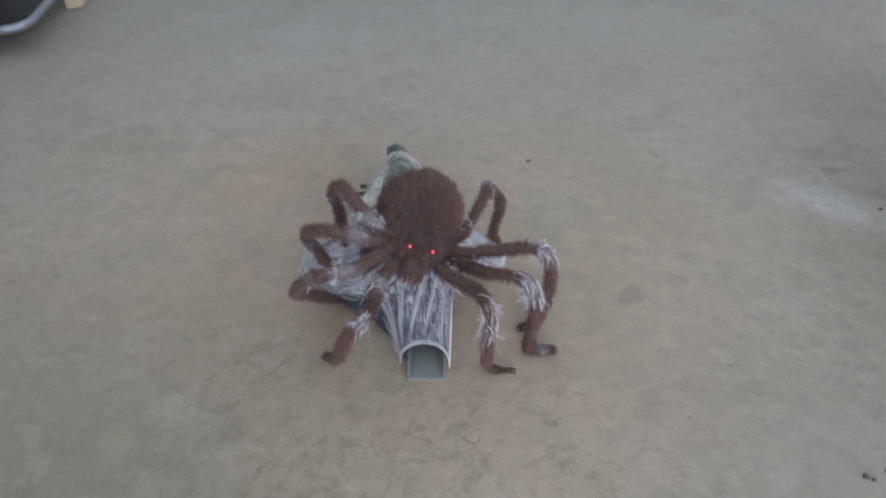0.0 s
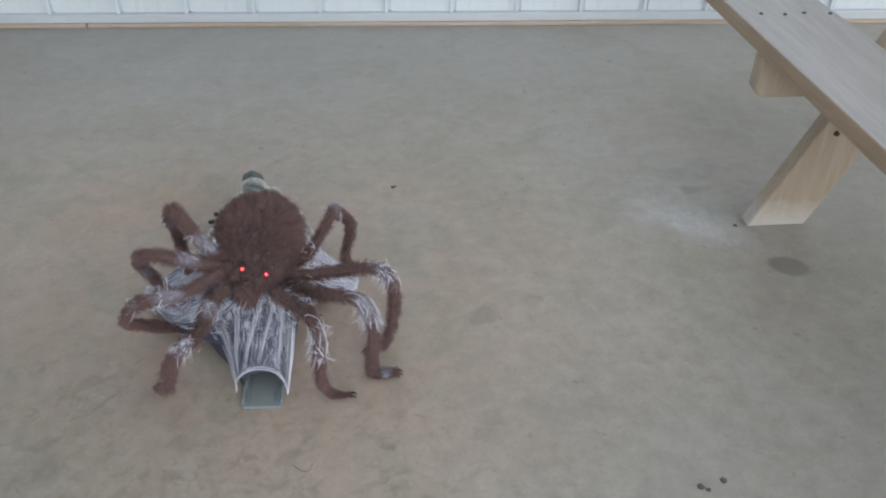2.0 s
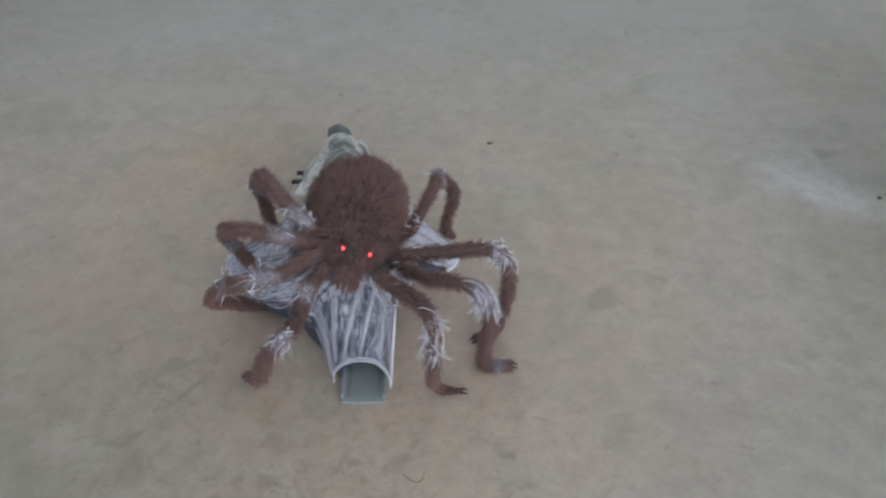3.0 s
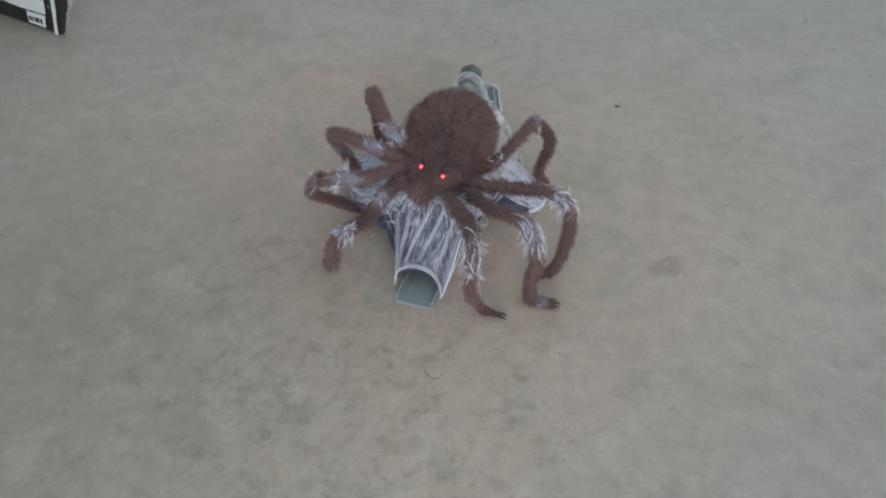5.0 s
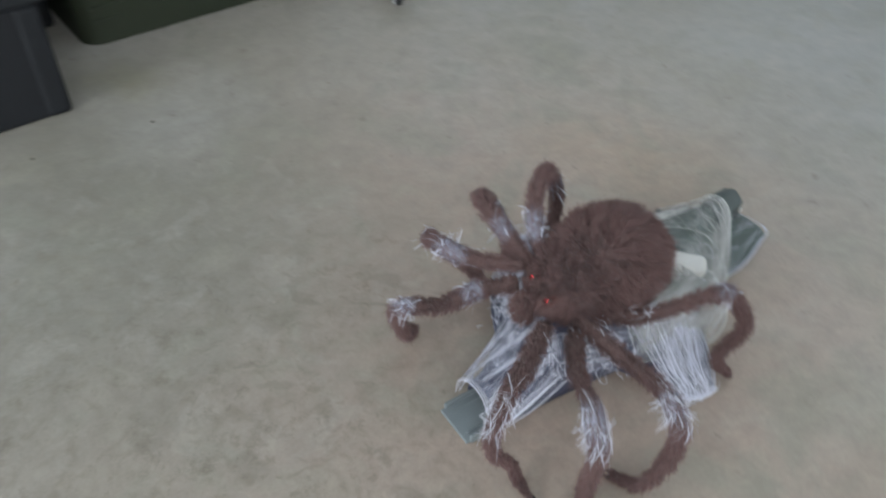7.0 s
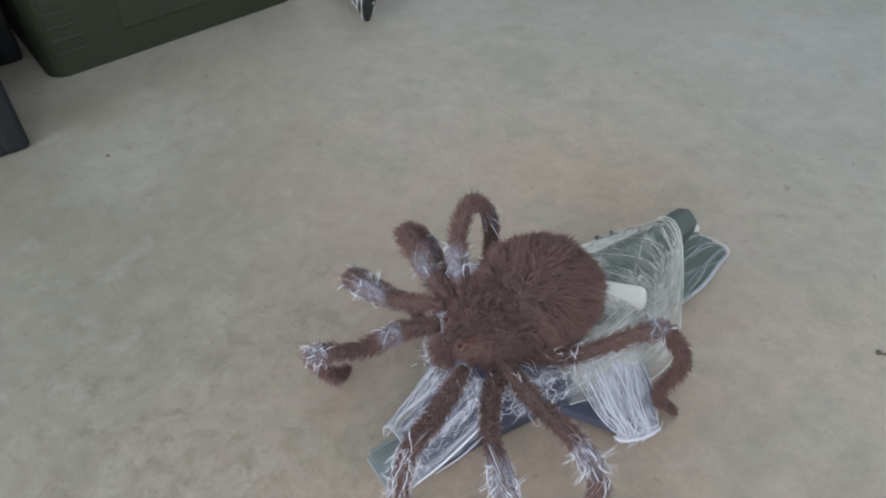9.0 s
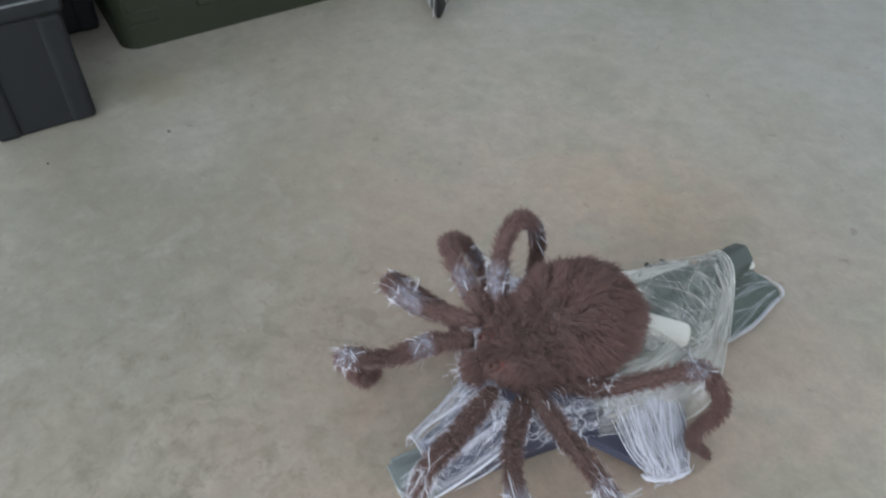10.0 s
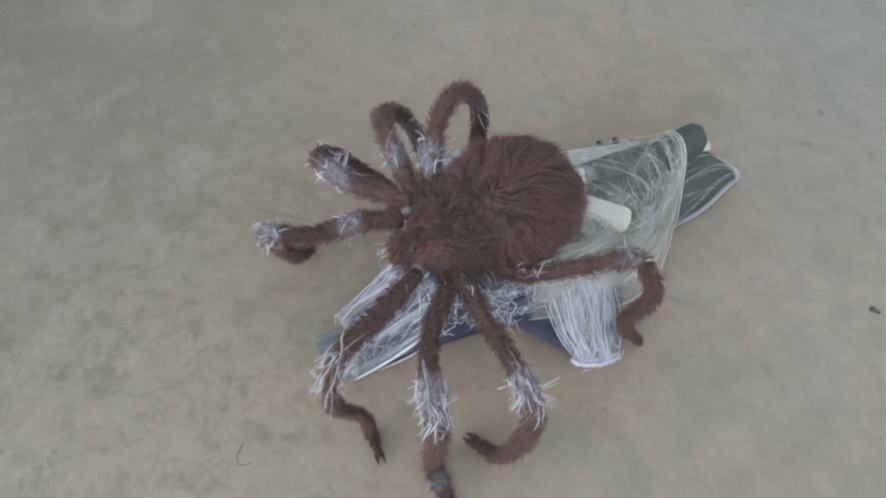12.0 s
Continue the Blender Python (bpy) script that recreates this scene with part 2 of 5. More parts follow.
def veil_material(name, lo, hi, thin, thick, tone=(0.71, 0.71, 0.82), ragged=0.10, round_way=False, weave=(26, 2.2)):
    """Thin stretched web: fibres with holes between them."""
    m, n, l, b = nodes_of(name)
    tc = n.new("ShaderNodeUVMap").outputs["UV"]
    mp = n.new("ShaderNodeMapping")
    mp.inputs["Scale"].default_value = (*weave, 1)
    l.new(tc, mp.inputs["Vector"])
    streak = noise_node(n, l, 1.6, 4, 0.65, mp.outputs["Vector"], 1.6)
    cloud = noise_node(n, l, 5, 3, 0.5, tc)
    a = math_node(n, l, "ADD", math_node(n, l, "MULTIPLY", streak, 1.0), math_node(n, l, "MULTIPLY", cloud, 0.6))
    a = ramp(n, l, a, [(lo, (thin, thin, thin)), (hi, (thick, thick, thick))])
    b.inputs["Base Color"].default_value = (*tone, 1)
    b.inputs["Roughness"].default_value = 0.7
    # the rims fray out
    sp = n.new("ShaderNodeSeparateXYZ")
    l.new(tc, sp.inputs[0])

    def inward(v):
        return math_node(n, l, "MINIMUM", v, math_node(n, l, "SUBTRACT", 1.0, v))

    rim = inward(sp.outputs[1]) if round_way else math_node(n, l, "MINIMUM", inward(sp.outputs[0]), inward(sp.outputs[1]))
    rim = math_node(n, l, "ADD", rim, math_node(n, l, "MULTIPLY", math_node(n, l, "SUBTRACT", streak, 0.5), ragged * 3.0))
    fray = n.new("ShaderNodeMapRange")
    fray.inputs["From Min"].default_value, fray.inputs["From Max"].default_value = 0.0, ragged
    l.new(rim, fray.inputs["Value"])
    l.new(math_node(n, l, "MULTIPLY", a, fray.outputs["Result"]), b.inputs["Alpha"])
    return m


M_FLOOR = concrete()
M_SHEET = plain("white_painted_steel", (0.74, 0.78, 0.82), 0.38, vary=0.04, scale=12, bump=0.05)
M_TRIM = plain("galvanised_trim", (0.62, 0.65, 0.68), 0.4, vary=0.08, scale=20)
M_PINE = wood("pale_pine", (0.55, 0.45, 0.34), (0.46, 0.36, 0.26), axis=2)
M_SILL = wood("pale_sill_wood", (0.60, 0.49, 0.40), (0.48, 0.37, 0.29), axis=0)
M_BENCH = wood("weathered_bench_wood", (0.45, 0.33, 0.23), (0.33, 0.235, 0.16), axis=1)
# bench top: grey wood, paled to paint in the sheen of the sky
M_BENCH_TOP = wood("greyed_bench_wood", (0.50, 0.47, 0.45), (0.40, 0.37, 0.35), rough=0.5, axis=1)
M_LEGWOOD = wood("bench_leg_wood", (0.45, 0.365, 0.275), (0.36, 0.285, 0.21), axis=2, scuff=True)
M_STEEL = plain("grey_painted_steel", (0.28, 0.31, 0.37), 0.35, 0.6, 0.1, 40)
M_CHROME = plain("zinc_steel", (0.6, 0.6, 0.6), 0.3, 1.0, 0.1, 60)
M_RUBBER = plain("black_rubber", (0.02, 0.02, 0.022), 0.6, vary=0.3, scale=50)
M_VINYL = plain("black_vinyl", (0.025, 0.024, 0.028), 0.42, vary=0.25, scale=80, bump=0.3)
M_PLASTIC = plain("dark_grey_plastic", (0.012, 0.013, 0.015), 0.68, vary=0.2, scale=40, bump=0.2)
M_OLIVE = plain("olive_green_plastic", (0.029, 0.035, 0.021), 0.62, vary=0.18, scale=25, bump=0.2)
M_CRAFT = plain("grey_green_plastic", (0.235, 0.262, 0.270), 0.45, vary=0.2, scale=30)
M_CRAFT_DARK = plain("dark_green_plastic", (0.074, 0.098, 0.084), 0.45, vary=0.3, scale=20)
M_BOOM = plain("dark_tail_plastic", (0.080, 0.094, 0.088), 0.5, vary=0.25, scale=25)
M_CRAFT_BLUE = plain("blue_grey_plastic", (0.066, 0.070, 0.112), 0.45, vary=0.25, scale=25)
M_CREAM = plain("cream_foam", (0.71, 0.69, 0.65), 0.8, vary=0.08, scale=30)
M_FUR = fur_material("brown_plush_fur", (0.148, 0.082, 0.075), (0.219, 0.126, 0.118))
M_SKIN = plain("brown_plush_backing", (0.125, 0.073, 0.066), 0.9, vary=0.2, scale=60)
M_CLAW = plain("dark_claw", (0.03, 0.02, 0.018), 0.35)
# web tones: white fibre, with blue painted in for light from the sky
M_WEB = plain("white_web_fibre", (0.76, 0.76, 0.85), 0.6, vary=0.05)
M_VEIL = veil_material("stretched_web", 0.76, 1.08, 0.05, 0.78)
M_VEIL_FRONT = veil_material("front_web", 0.82, 1.12, 0.06, 0.74, ragged=0.03)
M_VEIL_SLEEVE = veil_material("sleeve_web", 0.64, 1.04, 0.12, 0.68, (0.39, 0.385, 0.47), 0.30, True)
# rear web: same fibre, toned cream to paint in the warmer light
M_VEIL_REAR = veil_material("soft_cream_web", 0.68, 1.20, 0.05, 0.52, (0.645, 0.635, 0.615), 0.05, weave=(9, 6))
M_VEIL_BAND = veil_material("gathered_cream_web", 0.60, 1.08, 0.12, 0.68, (0.67, 0.66, 0.645), 0.16)
M_WEB_CREAM = plain("cream_web_fibre", (0.78, 0.77, 0.74), 0.6, vary=0.05)
M_VEIL_FOLD = veil_material("gathered_web", 0.62, 1.06, 0.16, 0.82, ragged=0.26)
M_VEIL_DENSE = veil_material("dense_web", 0.68, 1.04, 0.20, 0.95)
M_VEIL_THIN = veil_material("thin_web", 0.88, 1.14, 0.0, 0.5)
M_BOXBLACK = plain("black_printed_card", (0.02, 0.02, 0.022), 0.4, vary=0.3)
M_BOXWHITE = plain("white_printed_card", (0.75, 0.75, 0.76), 0.45, vary=0.05)
M_BOXGREY = plain("grey_printed_card", (0.42, 0.43, 0.45), 0.45, vary=0.05)
M_DIRT = plain("dark_crumb", (0.12, 0.108, 0.090), 0.9, vary=0.3, scale=200)
for m_ in (M_PLASTIC, M_OLIVE):
    m_.node_tree.nodes["Principled BSDF"].inputs["Specular IOR Level"].default_value = 0.28
M_SCUFF = plain("pale_scuffed_plastic", (0.16, 0.165, 0.175), 0.7, vary=0.4, scale=60)
M_GROUND = plain("gravel_yard", (0.30, 0.28, 0.25), 0.95, vary=0.35, scale=6)

M_EYE, n_, l_, b_ = nodes_of("red_led")
b_.inputs["Base Color"].default_value = (0.8, 0.02, 0.02, 1)
b_.inputs["Emission Color"].default_value = (1.0, 0.05, 0.07, 1)
b_.inputs["Emission Strength"].default_value = 7.0


# ---- mesh helpers ----
def mesh_of(bm, mats, smooth=False):
    me = bpy.data.meshes.new("mesh")
    bm.to_mesh(me)
    bm.free()
    for mt in (mats if isinstance(mats, (list, tuple)) else [mats]):
        me.materials.append(mt)
    if smooth:
        me.polygons.foreach_set("use_smooth", [True] * len(me.polygons))
    return me


def part(name, bm, mats, parent=None, label="", smooth=False):
    me = bm if isinstance(bm, bpy.types.Mesh) else mesh_of(bm, mats, smooth)
    me.name = name
    ob = new(name, me)
    if parent is not None:
        ob.parent = parent
    if label:
        ob["label"] = label
    return ob


def thing(name, label, category, loc=(0, 0, 0), rz=0.0, group="", kind=""):
    ob = new(name)
    ob.empty_display_size = 0.05
    ob.matrix_world = pose(*loc, 0, 0, rz)
    return tagged(ob, label, category, group, kind)


def add_box(bm, lo, hi, bevel=0.0, seg=2, m=None, mat=0):
    r = bmesh.ops.create_cube(bm, size=1.0)
    vs = r["verts"]
    size = [b - a for a, b in zip(lo, hi)]
    mid = [(a + b) / 2 for a, b in zip(lo, hi)]
    bmesh.ops.scale(bm, vec=size, verts=vs)
    bmesh.ops.translate(bm, vec=mid, verts=vs)
    es = list({e for v in vs for e in v.link_edges})
    fs = list({f for v in vs for f in v.link_faces})
    if bevel:
        r = bmesh.ops.bevel(bm, geom=es, offset=bevel, segments=seg, profile=0.5, affect="EDGES")
        vs = list({v for f in r["faces"] for v in f.verts} | {v for v in vs if v.is_valid})
        fs = list({f for v in vs for f in v.link_faces})
    for f in fs:
        f.material_index = mat
    if m is not None:
        bmesh.ops.transform(bm, matrix=m, verts=vs)
    return vs


def box_bm(lo, hi, bevel=0.0, seg=2, m=None):
    bm = bmesh.new()
    add_box(bm, lo, hi, bevel, seg, m)
    return bm


def spline(pts, per=8):
    """A smooth line through the points."""
    p = np.array(pts, float)
    q = np.vstack([2 * p[0] - p[1], p, 2 * p[-1] - p[-2]])
    out = []
    for i in range(1, len(q) - 2):
        for k in range(per):
            t = k / per
            a, b, c, d = q[i - 1], q[i], q[i + 1], q[i + 2]
            out.append(0.5 * (2 * b + (c - a) * t + (2 * a - 5 * b + 4 * c - d) * t * t + (3 * b - a - 3 * c + d) * t ** 3))
    out.append(q[-2])
    return np.array(out)


def frames_along(line):
    tang = np.gradient(line, axis=0)
    tang /= np.linalg.norm(tang, axis=1)[:, None]
    ref = np.array([0.0, 0.0, 1.0]) if abs(tang[0][2]) < 0.9 else np.array([1.0, 0.0, 0.0])
    u = np.cross(tang[0], ref)
    us, vs = [], []
    for t in tang:
        u = u - t * (u @ t)
        u /= np.linalg.norm(u)
        us.append(u)
        vs.append(np.cross(t, u))
    return tang, np.array(us), np.array(vs)


def tube_data(line, radii, sides=10):
    """Points and faces of a closed tube along the line."""
    _, u, v = frames_along(line)
    pts, faces = [], []
    for c, r, a, b in zip(line, radii, u, v):
        for k in range(sides):
            w = 2 * math.pi * k / sides
            pts.append(c + r * (math.cos(w) * a + math.sin(w) * b))
    for i in range(len(line) - 1):
        for k in range(sides):
            k2 = (k + 1) % sides
            faces.append((i * sides + k, i * sides + k2, (i + 1) * sides + k2, (i + 1) * sides + k))
    faces.append(tuple(range(sides))[::-1])
    faces.append(tuple((len(line) - 1) * sides + k for k in range(sides)))
    return pts, faces


def tube_bm(pts, radius, sides=10, per=6, smooth_line=True):
    line = spline(pts, per) if smooth_line else np.array(pts, float)
    p, f = tube_data(line, [radius] * len(line), sides)
    me = bpy.data.meshes.new("t")
    me.from_pydata([tuple(x) for x in p], [], f)
    bm = bmesh.new()
    bm.from_mesh(me)
    bpy.data.meshes.remove(me)
    return bm


def strands(rng, roots, normals, flow, length, width, lean=0.5, droop=0.25, curl=0.25):
    """Tapered hairs: points and faces, two pieces each."""
    nn = len(roots)
    d = normals + flow * lean + rng.normal(size=(nn, 3)) * curl
    d /= np.linalg.norm(d, axis=1)[:, None]
    ln = rng.uniform(0.55, 1.25, nn)[:, None] * length
    side = np.cross(d, rng.normal(size=(nn, 3)))
    side /= np.linalg.norm(side, axis=1)[:, None]
    side *= width * rng.uniform(0.6, 1.3, nn)[:, None]
    bend = flow * 0.5 + rng.normal(size=(nn, 3)) * curl + np.array([0, 0, -droop])
    mid = roots + d * ln * 0.55
    tip = roots + (d + bend * 0.55) * ln
    tip[:, 2] = np.maximum(tip[:, 2], 0.002)
    mid[:, 2] = np.maximum(mid[:, 2], 0.003)
    pts = np.stack([roots - side, roots + side, mid + side * 0.8, mid - side * 0.8, tip], axis=1).reshape(-1, 3)
    faces = []
    for i in range(nn):
        k = 5 * i
        faces += [(k, k + 1, k + 2, k + 3), (k + 3, k + 2, k + 4)]
    return pts, faces


def joined(name, groups, mats):
    """One mesh from (points, faces, material index, smooth) groups."""
    allp, allf, idx, sm, base = [], [], [], [], 0
    for p, f, mi, s in groups:
        allp += [tuple(map(float, x)) for x in p]
        allf += [tuple(i + base for i in q) for q in f]
        idx += [mi] * len(f)
        sm += [s] * len(f)
        base += len(p)
    me = bpy.data.meshes.new(name)
    me.from_pydata(allp, [], allf)
    for mt in mats:
        me.materials.append(mt)
    me.polygons.foreach_set("material_index", idx)
    me.polygons.foreach_set("use_smooth", sm)
    me.update()
    return me


def ellipsoid(center, radii, rot, nu=36, nv=20, lump=0.0):
    """Points, normals and faces of a slightly lumpy ellipsoid."""
    pts, nor = [], []
    for j in range(nv + 1):
        v = math.pi * j / nv
        for i in range(nu):
            u = 2 * math.pi * i / nu
            s = np.array([math.cos(u) * math.sin(v), math.sin(u) * math.sin(v), math.cos(v)])
            k = 1 + lump * noise.noise(Vector(s * 2.2))
            pts.append(center + rot @ (s * radii * k))
            q = rot @ (s / radii)
            nor.append(q / np.linalg.norm(q))
    faces = []
    for j in range(nv):
        for i in range(nu):
            i2 = (i + 1) % nu
            faces.append((j * nu + i, (j + 1) * nu + i, (j + 1) * nu + i2, j * nu + i2))
    return np.array(pts), np.array(nor), faces


def turn(rx, ry, rz):
    return np.array(Euler((radians(rx), radians(ry), radians(rz))).to_matrix())


# ---- the building ----
WALL_Y = 2.84
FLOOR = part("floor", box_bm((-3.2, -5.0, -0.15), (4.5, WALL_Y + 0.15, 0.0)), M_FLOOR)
tagged(FLOOR, "worn grey-brown concrete slab with stains", "floor", kind="structure")
ground = part("ground", box_bm((-400, -400, -0.5), (400, 400, -0.16)), M_GROUND)
tagged(ground, "gravel yard outside the doors", "ground", kind="structure")

H = 3.1
wall_north = thing("wall_north", "white ribbed steel wall above a pale sill", "wall", kind="structure")
part("backing", box_bm((-3.2, WALL_Y + 0.02, 0.0), (4.5, WALL_Y + 0.15, H)), M_SHEET, wall_north)


def steel_sheet(width, height, pitch):
    """One corrugated sheet: high ribs a pitch apart, two low ones between."""
    prof = [(0.0, 0.0)]
    n = round(width / pitch)
    for k in range(n):
        x = k * pitch
        prof += [(x + 0.018, 0.0), (x + 0.020, 0.014), (x + 0.031, 0.014), (x + 0.032, -0.010), (x + 0.040, -0.010), (x + 0.041, 0.0)]
        for f in (0.42, 0.74):
            c = x + f * pitch
            prof += [(c - 0.012, 0.0), (c - 0.006, 0.0012), (c + 0.006, 0.0012), (c + 0.012, 0.0)]
    prof.append((width - 0.001, 0.0))
    bm = bmesh.new()
    rows = []
    for z in (0.0, height):
        rows.append([bm.verts.new((x, -d, z)) for x, d in prof] + [bm.verts.new((prof[-1][0], 0.012, z)), bm.verts.new((0, 0.012, z))])
    m = len(rows[0])
    for i in range(m):
        bm.faces.new((rows[0][i], rows[0][(i + 1) % m], rows[1][(i + 1) % m], rows[1][i]))
    bmesh.ops.recalc_face_normals(bm, faces=bm.faces)
    return mesh_of(bm, M_SHEET)


PITCH = 0.2286
sheet = steel_sheet(PITCH * 4, H - 0.045, PITCH)
x0 = -1.100 - 0.026 - 2 * 4 * PITCH
for k in range(8):
    if x0 + (k + 1) * PITCH * 4 < 4.4:
        ob = part("steel_sheet", sheet, None, wall_north)
        ob.location = (x0 + k * PITCH * 4, WALL_Y, 0.043)
pivot = Vector((-1.1, WALL_Y, 0))
wall_north.matrix_world = Matrix.Translation(pivot) @ pose(0, 0, 0, 0, 0, 0.45) @ Matrix.Translation(-pivot)
part("base_trim", box_bm((-3.19, WALL_Y - 0.022, 0.0135), (4.49, WALL_Y + 0.018, 0.042), 0.003), M_TRIM, wall_north)
sx = -3.19
for w in (2.44, 2.44, 2.78):
    part("sill_board", box_bm((sx, WALL_Y - 0.030, 0.0), (sx + w - 0.004, WALL_Y + 0.017, 0.013), 0.003), M_SILL, wall_north)
    sx += w

# walls and ceiling out of view, added to close the room and bounce daylight
wall_west = part("wall_west", box_bm((-3.35, -5.0, 0), (-3.2, WALL_Y + 0.15, H)), M_SHEET)
tagged(wall_west, "white steel wall", "wall", kind="structure")
bm = bmesh.new()
for lo, hi in (((-3.2, -5.15, 0), (-0.4, -5.0, H)), ((2.8, -5.15, 0), (4.5, -5.0, H)), ((-0.4, -5.15, 2.85), (2.8, -5.0, H))):
    add_box(bm, lo, hi)
tagged(part("wall_south", bm, M_SHEET), "unseen white steel wall with an open doorway", "wall", kind="structure")
# doorway assumed here, so that fill light comes in from the east
bm = bmesh.new()
for lo, hi in (((4.5, -5.0, 0), (4.65, -2.3, H)), ((4.5, 1.1, 0), (4.65, WALL_Y + 0.13, H)), ((4.5, -2.3, 2.85), (4.65, 1.1, H))):
    add_box(bm, lo, hi)
tagged(part("wall_east", bm, M_SHEET), "unseen white steel wall with an open doorway", "wall", kind="structure")
tagged(part("ceiling", box_bm((-3.35, -5.15, H), (4.65, WALL_Y + 0.15, H + 0.1)), M_SHEET), "white steel ceiling", "ceiling", kind="structure")
rng = np.random.default_rng(7)


def loft(sections, per=6, across=6, close=False):
    """A smooth sheet through rows of points: (rows, columns, 3)."""
    rows = np.array([spline(s, across) for s in sections])
    cols = np.array([spline(rows[:, j], per) for j in range(rows.shape[1])])
    return cols.transpose(1, 0, 2)


def sheet_mesh(name, grid, mats, ruffle=0.0, seed=0.0):
    """A sheet as a mesh with UVs that run along and across it."""
    nr, nc, _ = grid.shape
    pts = grid.copy()
    if ruffle:
        for i in range(nr):
            for j in range(nc):
                q = Vector(grid[i, j] * 34) + Vector((seed, 0, 0))
                pts[i, j] += ruffle * np.array([noise.noise(q), noise.noise(q + Vector((9, 0, 0))), noise.noise(q + Vector((0, 9, 0)))])
    pts[..., 2] = np.maximum(pts[..., 2], 0.002)
    me = bpy.data.meshes.new(name)
    faces = [(i * nc + j, i * nc + j + 1, (i + 1) * nc + j + 1, (i + 1) * nc + j) for i in range(nr - 1) for j in range(nc - 1)]
    me.from_pydata([tuple(map(float, p)) for p in pts.reshape(-1, 3)], [], faces)
    uv = me.uv_layers.new(name="UVMap")
    for lp in me.loops:
        i, j = divmod(lp.vertex_index, nc)
        uv.data[lp.index].uv = (j / (nc - 1), i / (nr - 1))
    for mt in mats:
        me.materials.append(mt)
    me.polygons.foreach_set("use_smooth", [True] * len(faces))
    return me


def fibre_group(lines, radius):
    """Thin three-sided fibres along the lines, as one group of points and faces."""
    pts, faces = [], []
    for ln, r in zip(lines, radius):
        n = len(ln)
        rr = [r * (0.25 + 0.75 * math.sin(math.pi * (k + 0.3) / (n - 0.4)) ** 0.6) for k in range(n)]
        p, f = tube_data(np.array(ln), rr, 3)
        faces += [tuple(i + len(pts) for i in q) for q in f]
        pts += [tuple(x) for x in p]
    return pts, faces, 0, True


def fibres_on(grid, count, along=True, radius=(0.0003, 0.0008), wander=0.12, lift=0.002, span=(0.5, 1.0)):
    """Fibres that lie over a sheet, mostly along one of its ways."""
    nr, nc, _ = grid.shape
    out, rad = [], []
    for _ in range(count):
        ln = rng.uniform(*span)
        a0 = rng.uniform(0, 1 - ln)
        c = rng.uniform(0, 1)
        d = rng.normal() * wander
        ph, am = rng.uniform(0, 6.28), rng.uniform(0, wander * 0.35)
        pl = []
        for k in range(9):
            s = k / 8
            a = a0 + ln * s
            b = min(1, max(0, c + d * s + am * math.sin(ph + 5 * s)))
            i, j = (a * (nr - 1), b * (nc - 1)) if along else (b * (nr - 1), a * (nc - 1))
            i0, j0 = min(int(i), nr - 2), min(int(j), nc - 2)
            fi, fj = i - i0, j - j0
            p = (grid[i0, j0] * (1 - fi) + grid[i0 + 1, j0] * fi) * (1 - fj) + (grid[i0, j0 + 1] * (1 - fi) + grid[i0 + 1, j0 + 1] * fi) * fj
            q = p + np.array([0, 0, lift * rng.uniform(0.2, 1.2)])
            q[2] = max(q[2], 0.003)
            pl.append(q)
        out.append(pl)
        rad.append(rng.uniform(*radius))
    return out, rad


def slab(outline, thick, bevel=0.003):
    """A flat plate with a rounded edge: the outline gives its top, point by point."""
    bm = bmesh.new()
    top = [bm.verts.new(p) for p in outline]
    low = [bm.verts.new((p[0], p[1], max(0.0, p[2] - thick))) for p in outline]
    bm.faces.new(top)
    bm.faces.new(low[::-1])
    n = len(top)
    for i in range(n):
        bm.faces.new((top[i], low[i], low[(i + 1) % n], top[(i + 1) % n]))
    bmesh.ops.recalc_face_normals(bm, faces=bm.faces)
    bmesh.ops.bevel(bm, geom=list(bm.edges), offset=bevel, segments=2, affect="EDGES", clamp_overlap=True)
    return bm


# ---- the toy jet under the spider ----
jet = thing("toy_jet", "grey-green plastic toy jet lying under the furry spider", "toy jet")

# the channel of the nose, open at the front
bm = bmesh.new()
add_box(bm, (0.022, 1.037, 0.000), (0.088, 1.150, 0.006), 0.0015)
add_box(bm, (0.020, 1.044, 0.000), (0.0245, 1.150, 0.015), 0.0012)
add_box(bm, (0.0855, 1.044, 0.000), (0.090, 1.150, 0.015), 0.0012)
add_box(bm, (0.0335, 1.046, 0.005), (0.0355, 1.150, 0.0085), 0.0006)
add_box(bm, (0.0745, 1.046, 0.005), (0.0765, 1.150, 0.0085), 0.0006)
part("nose_channel", bm, M_CRAFT, jet, "grey open channel")
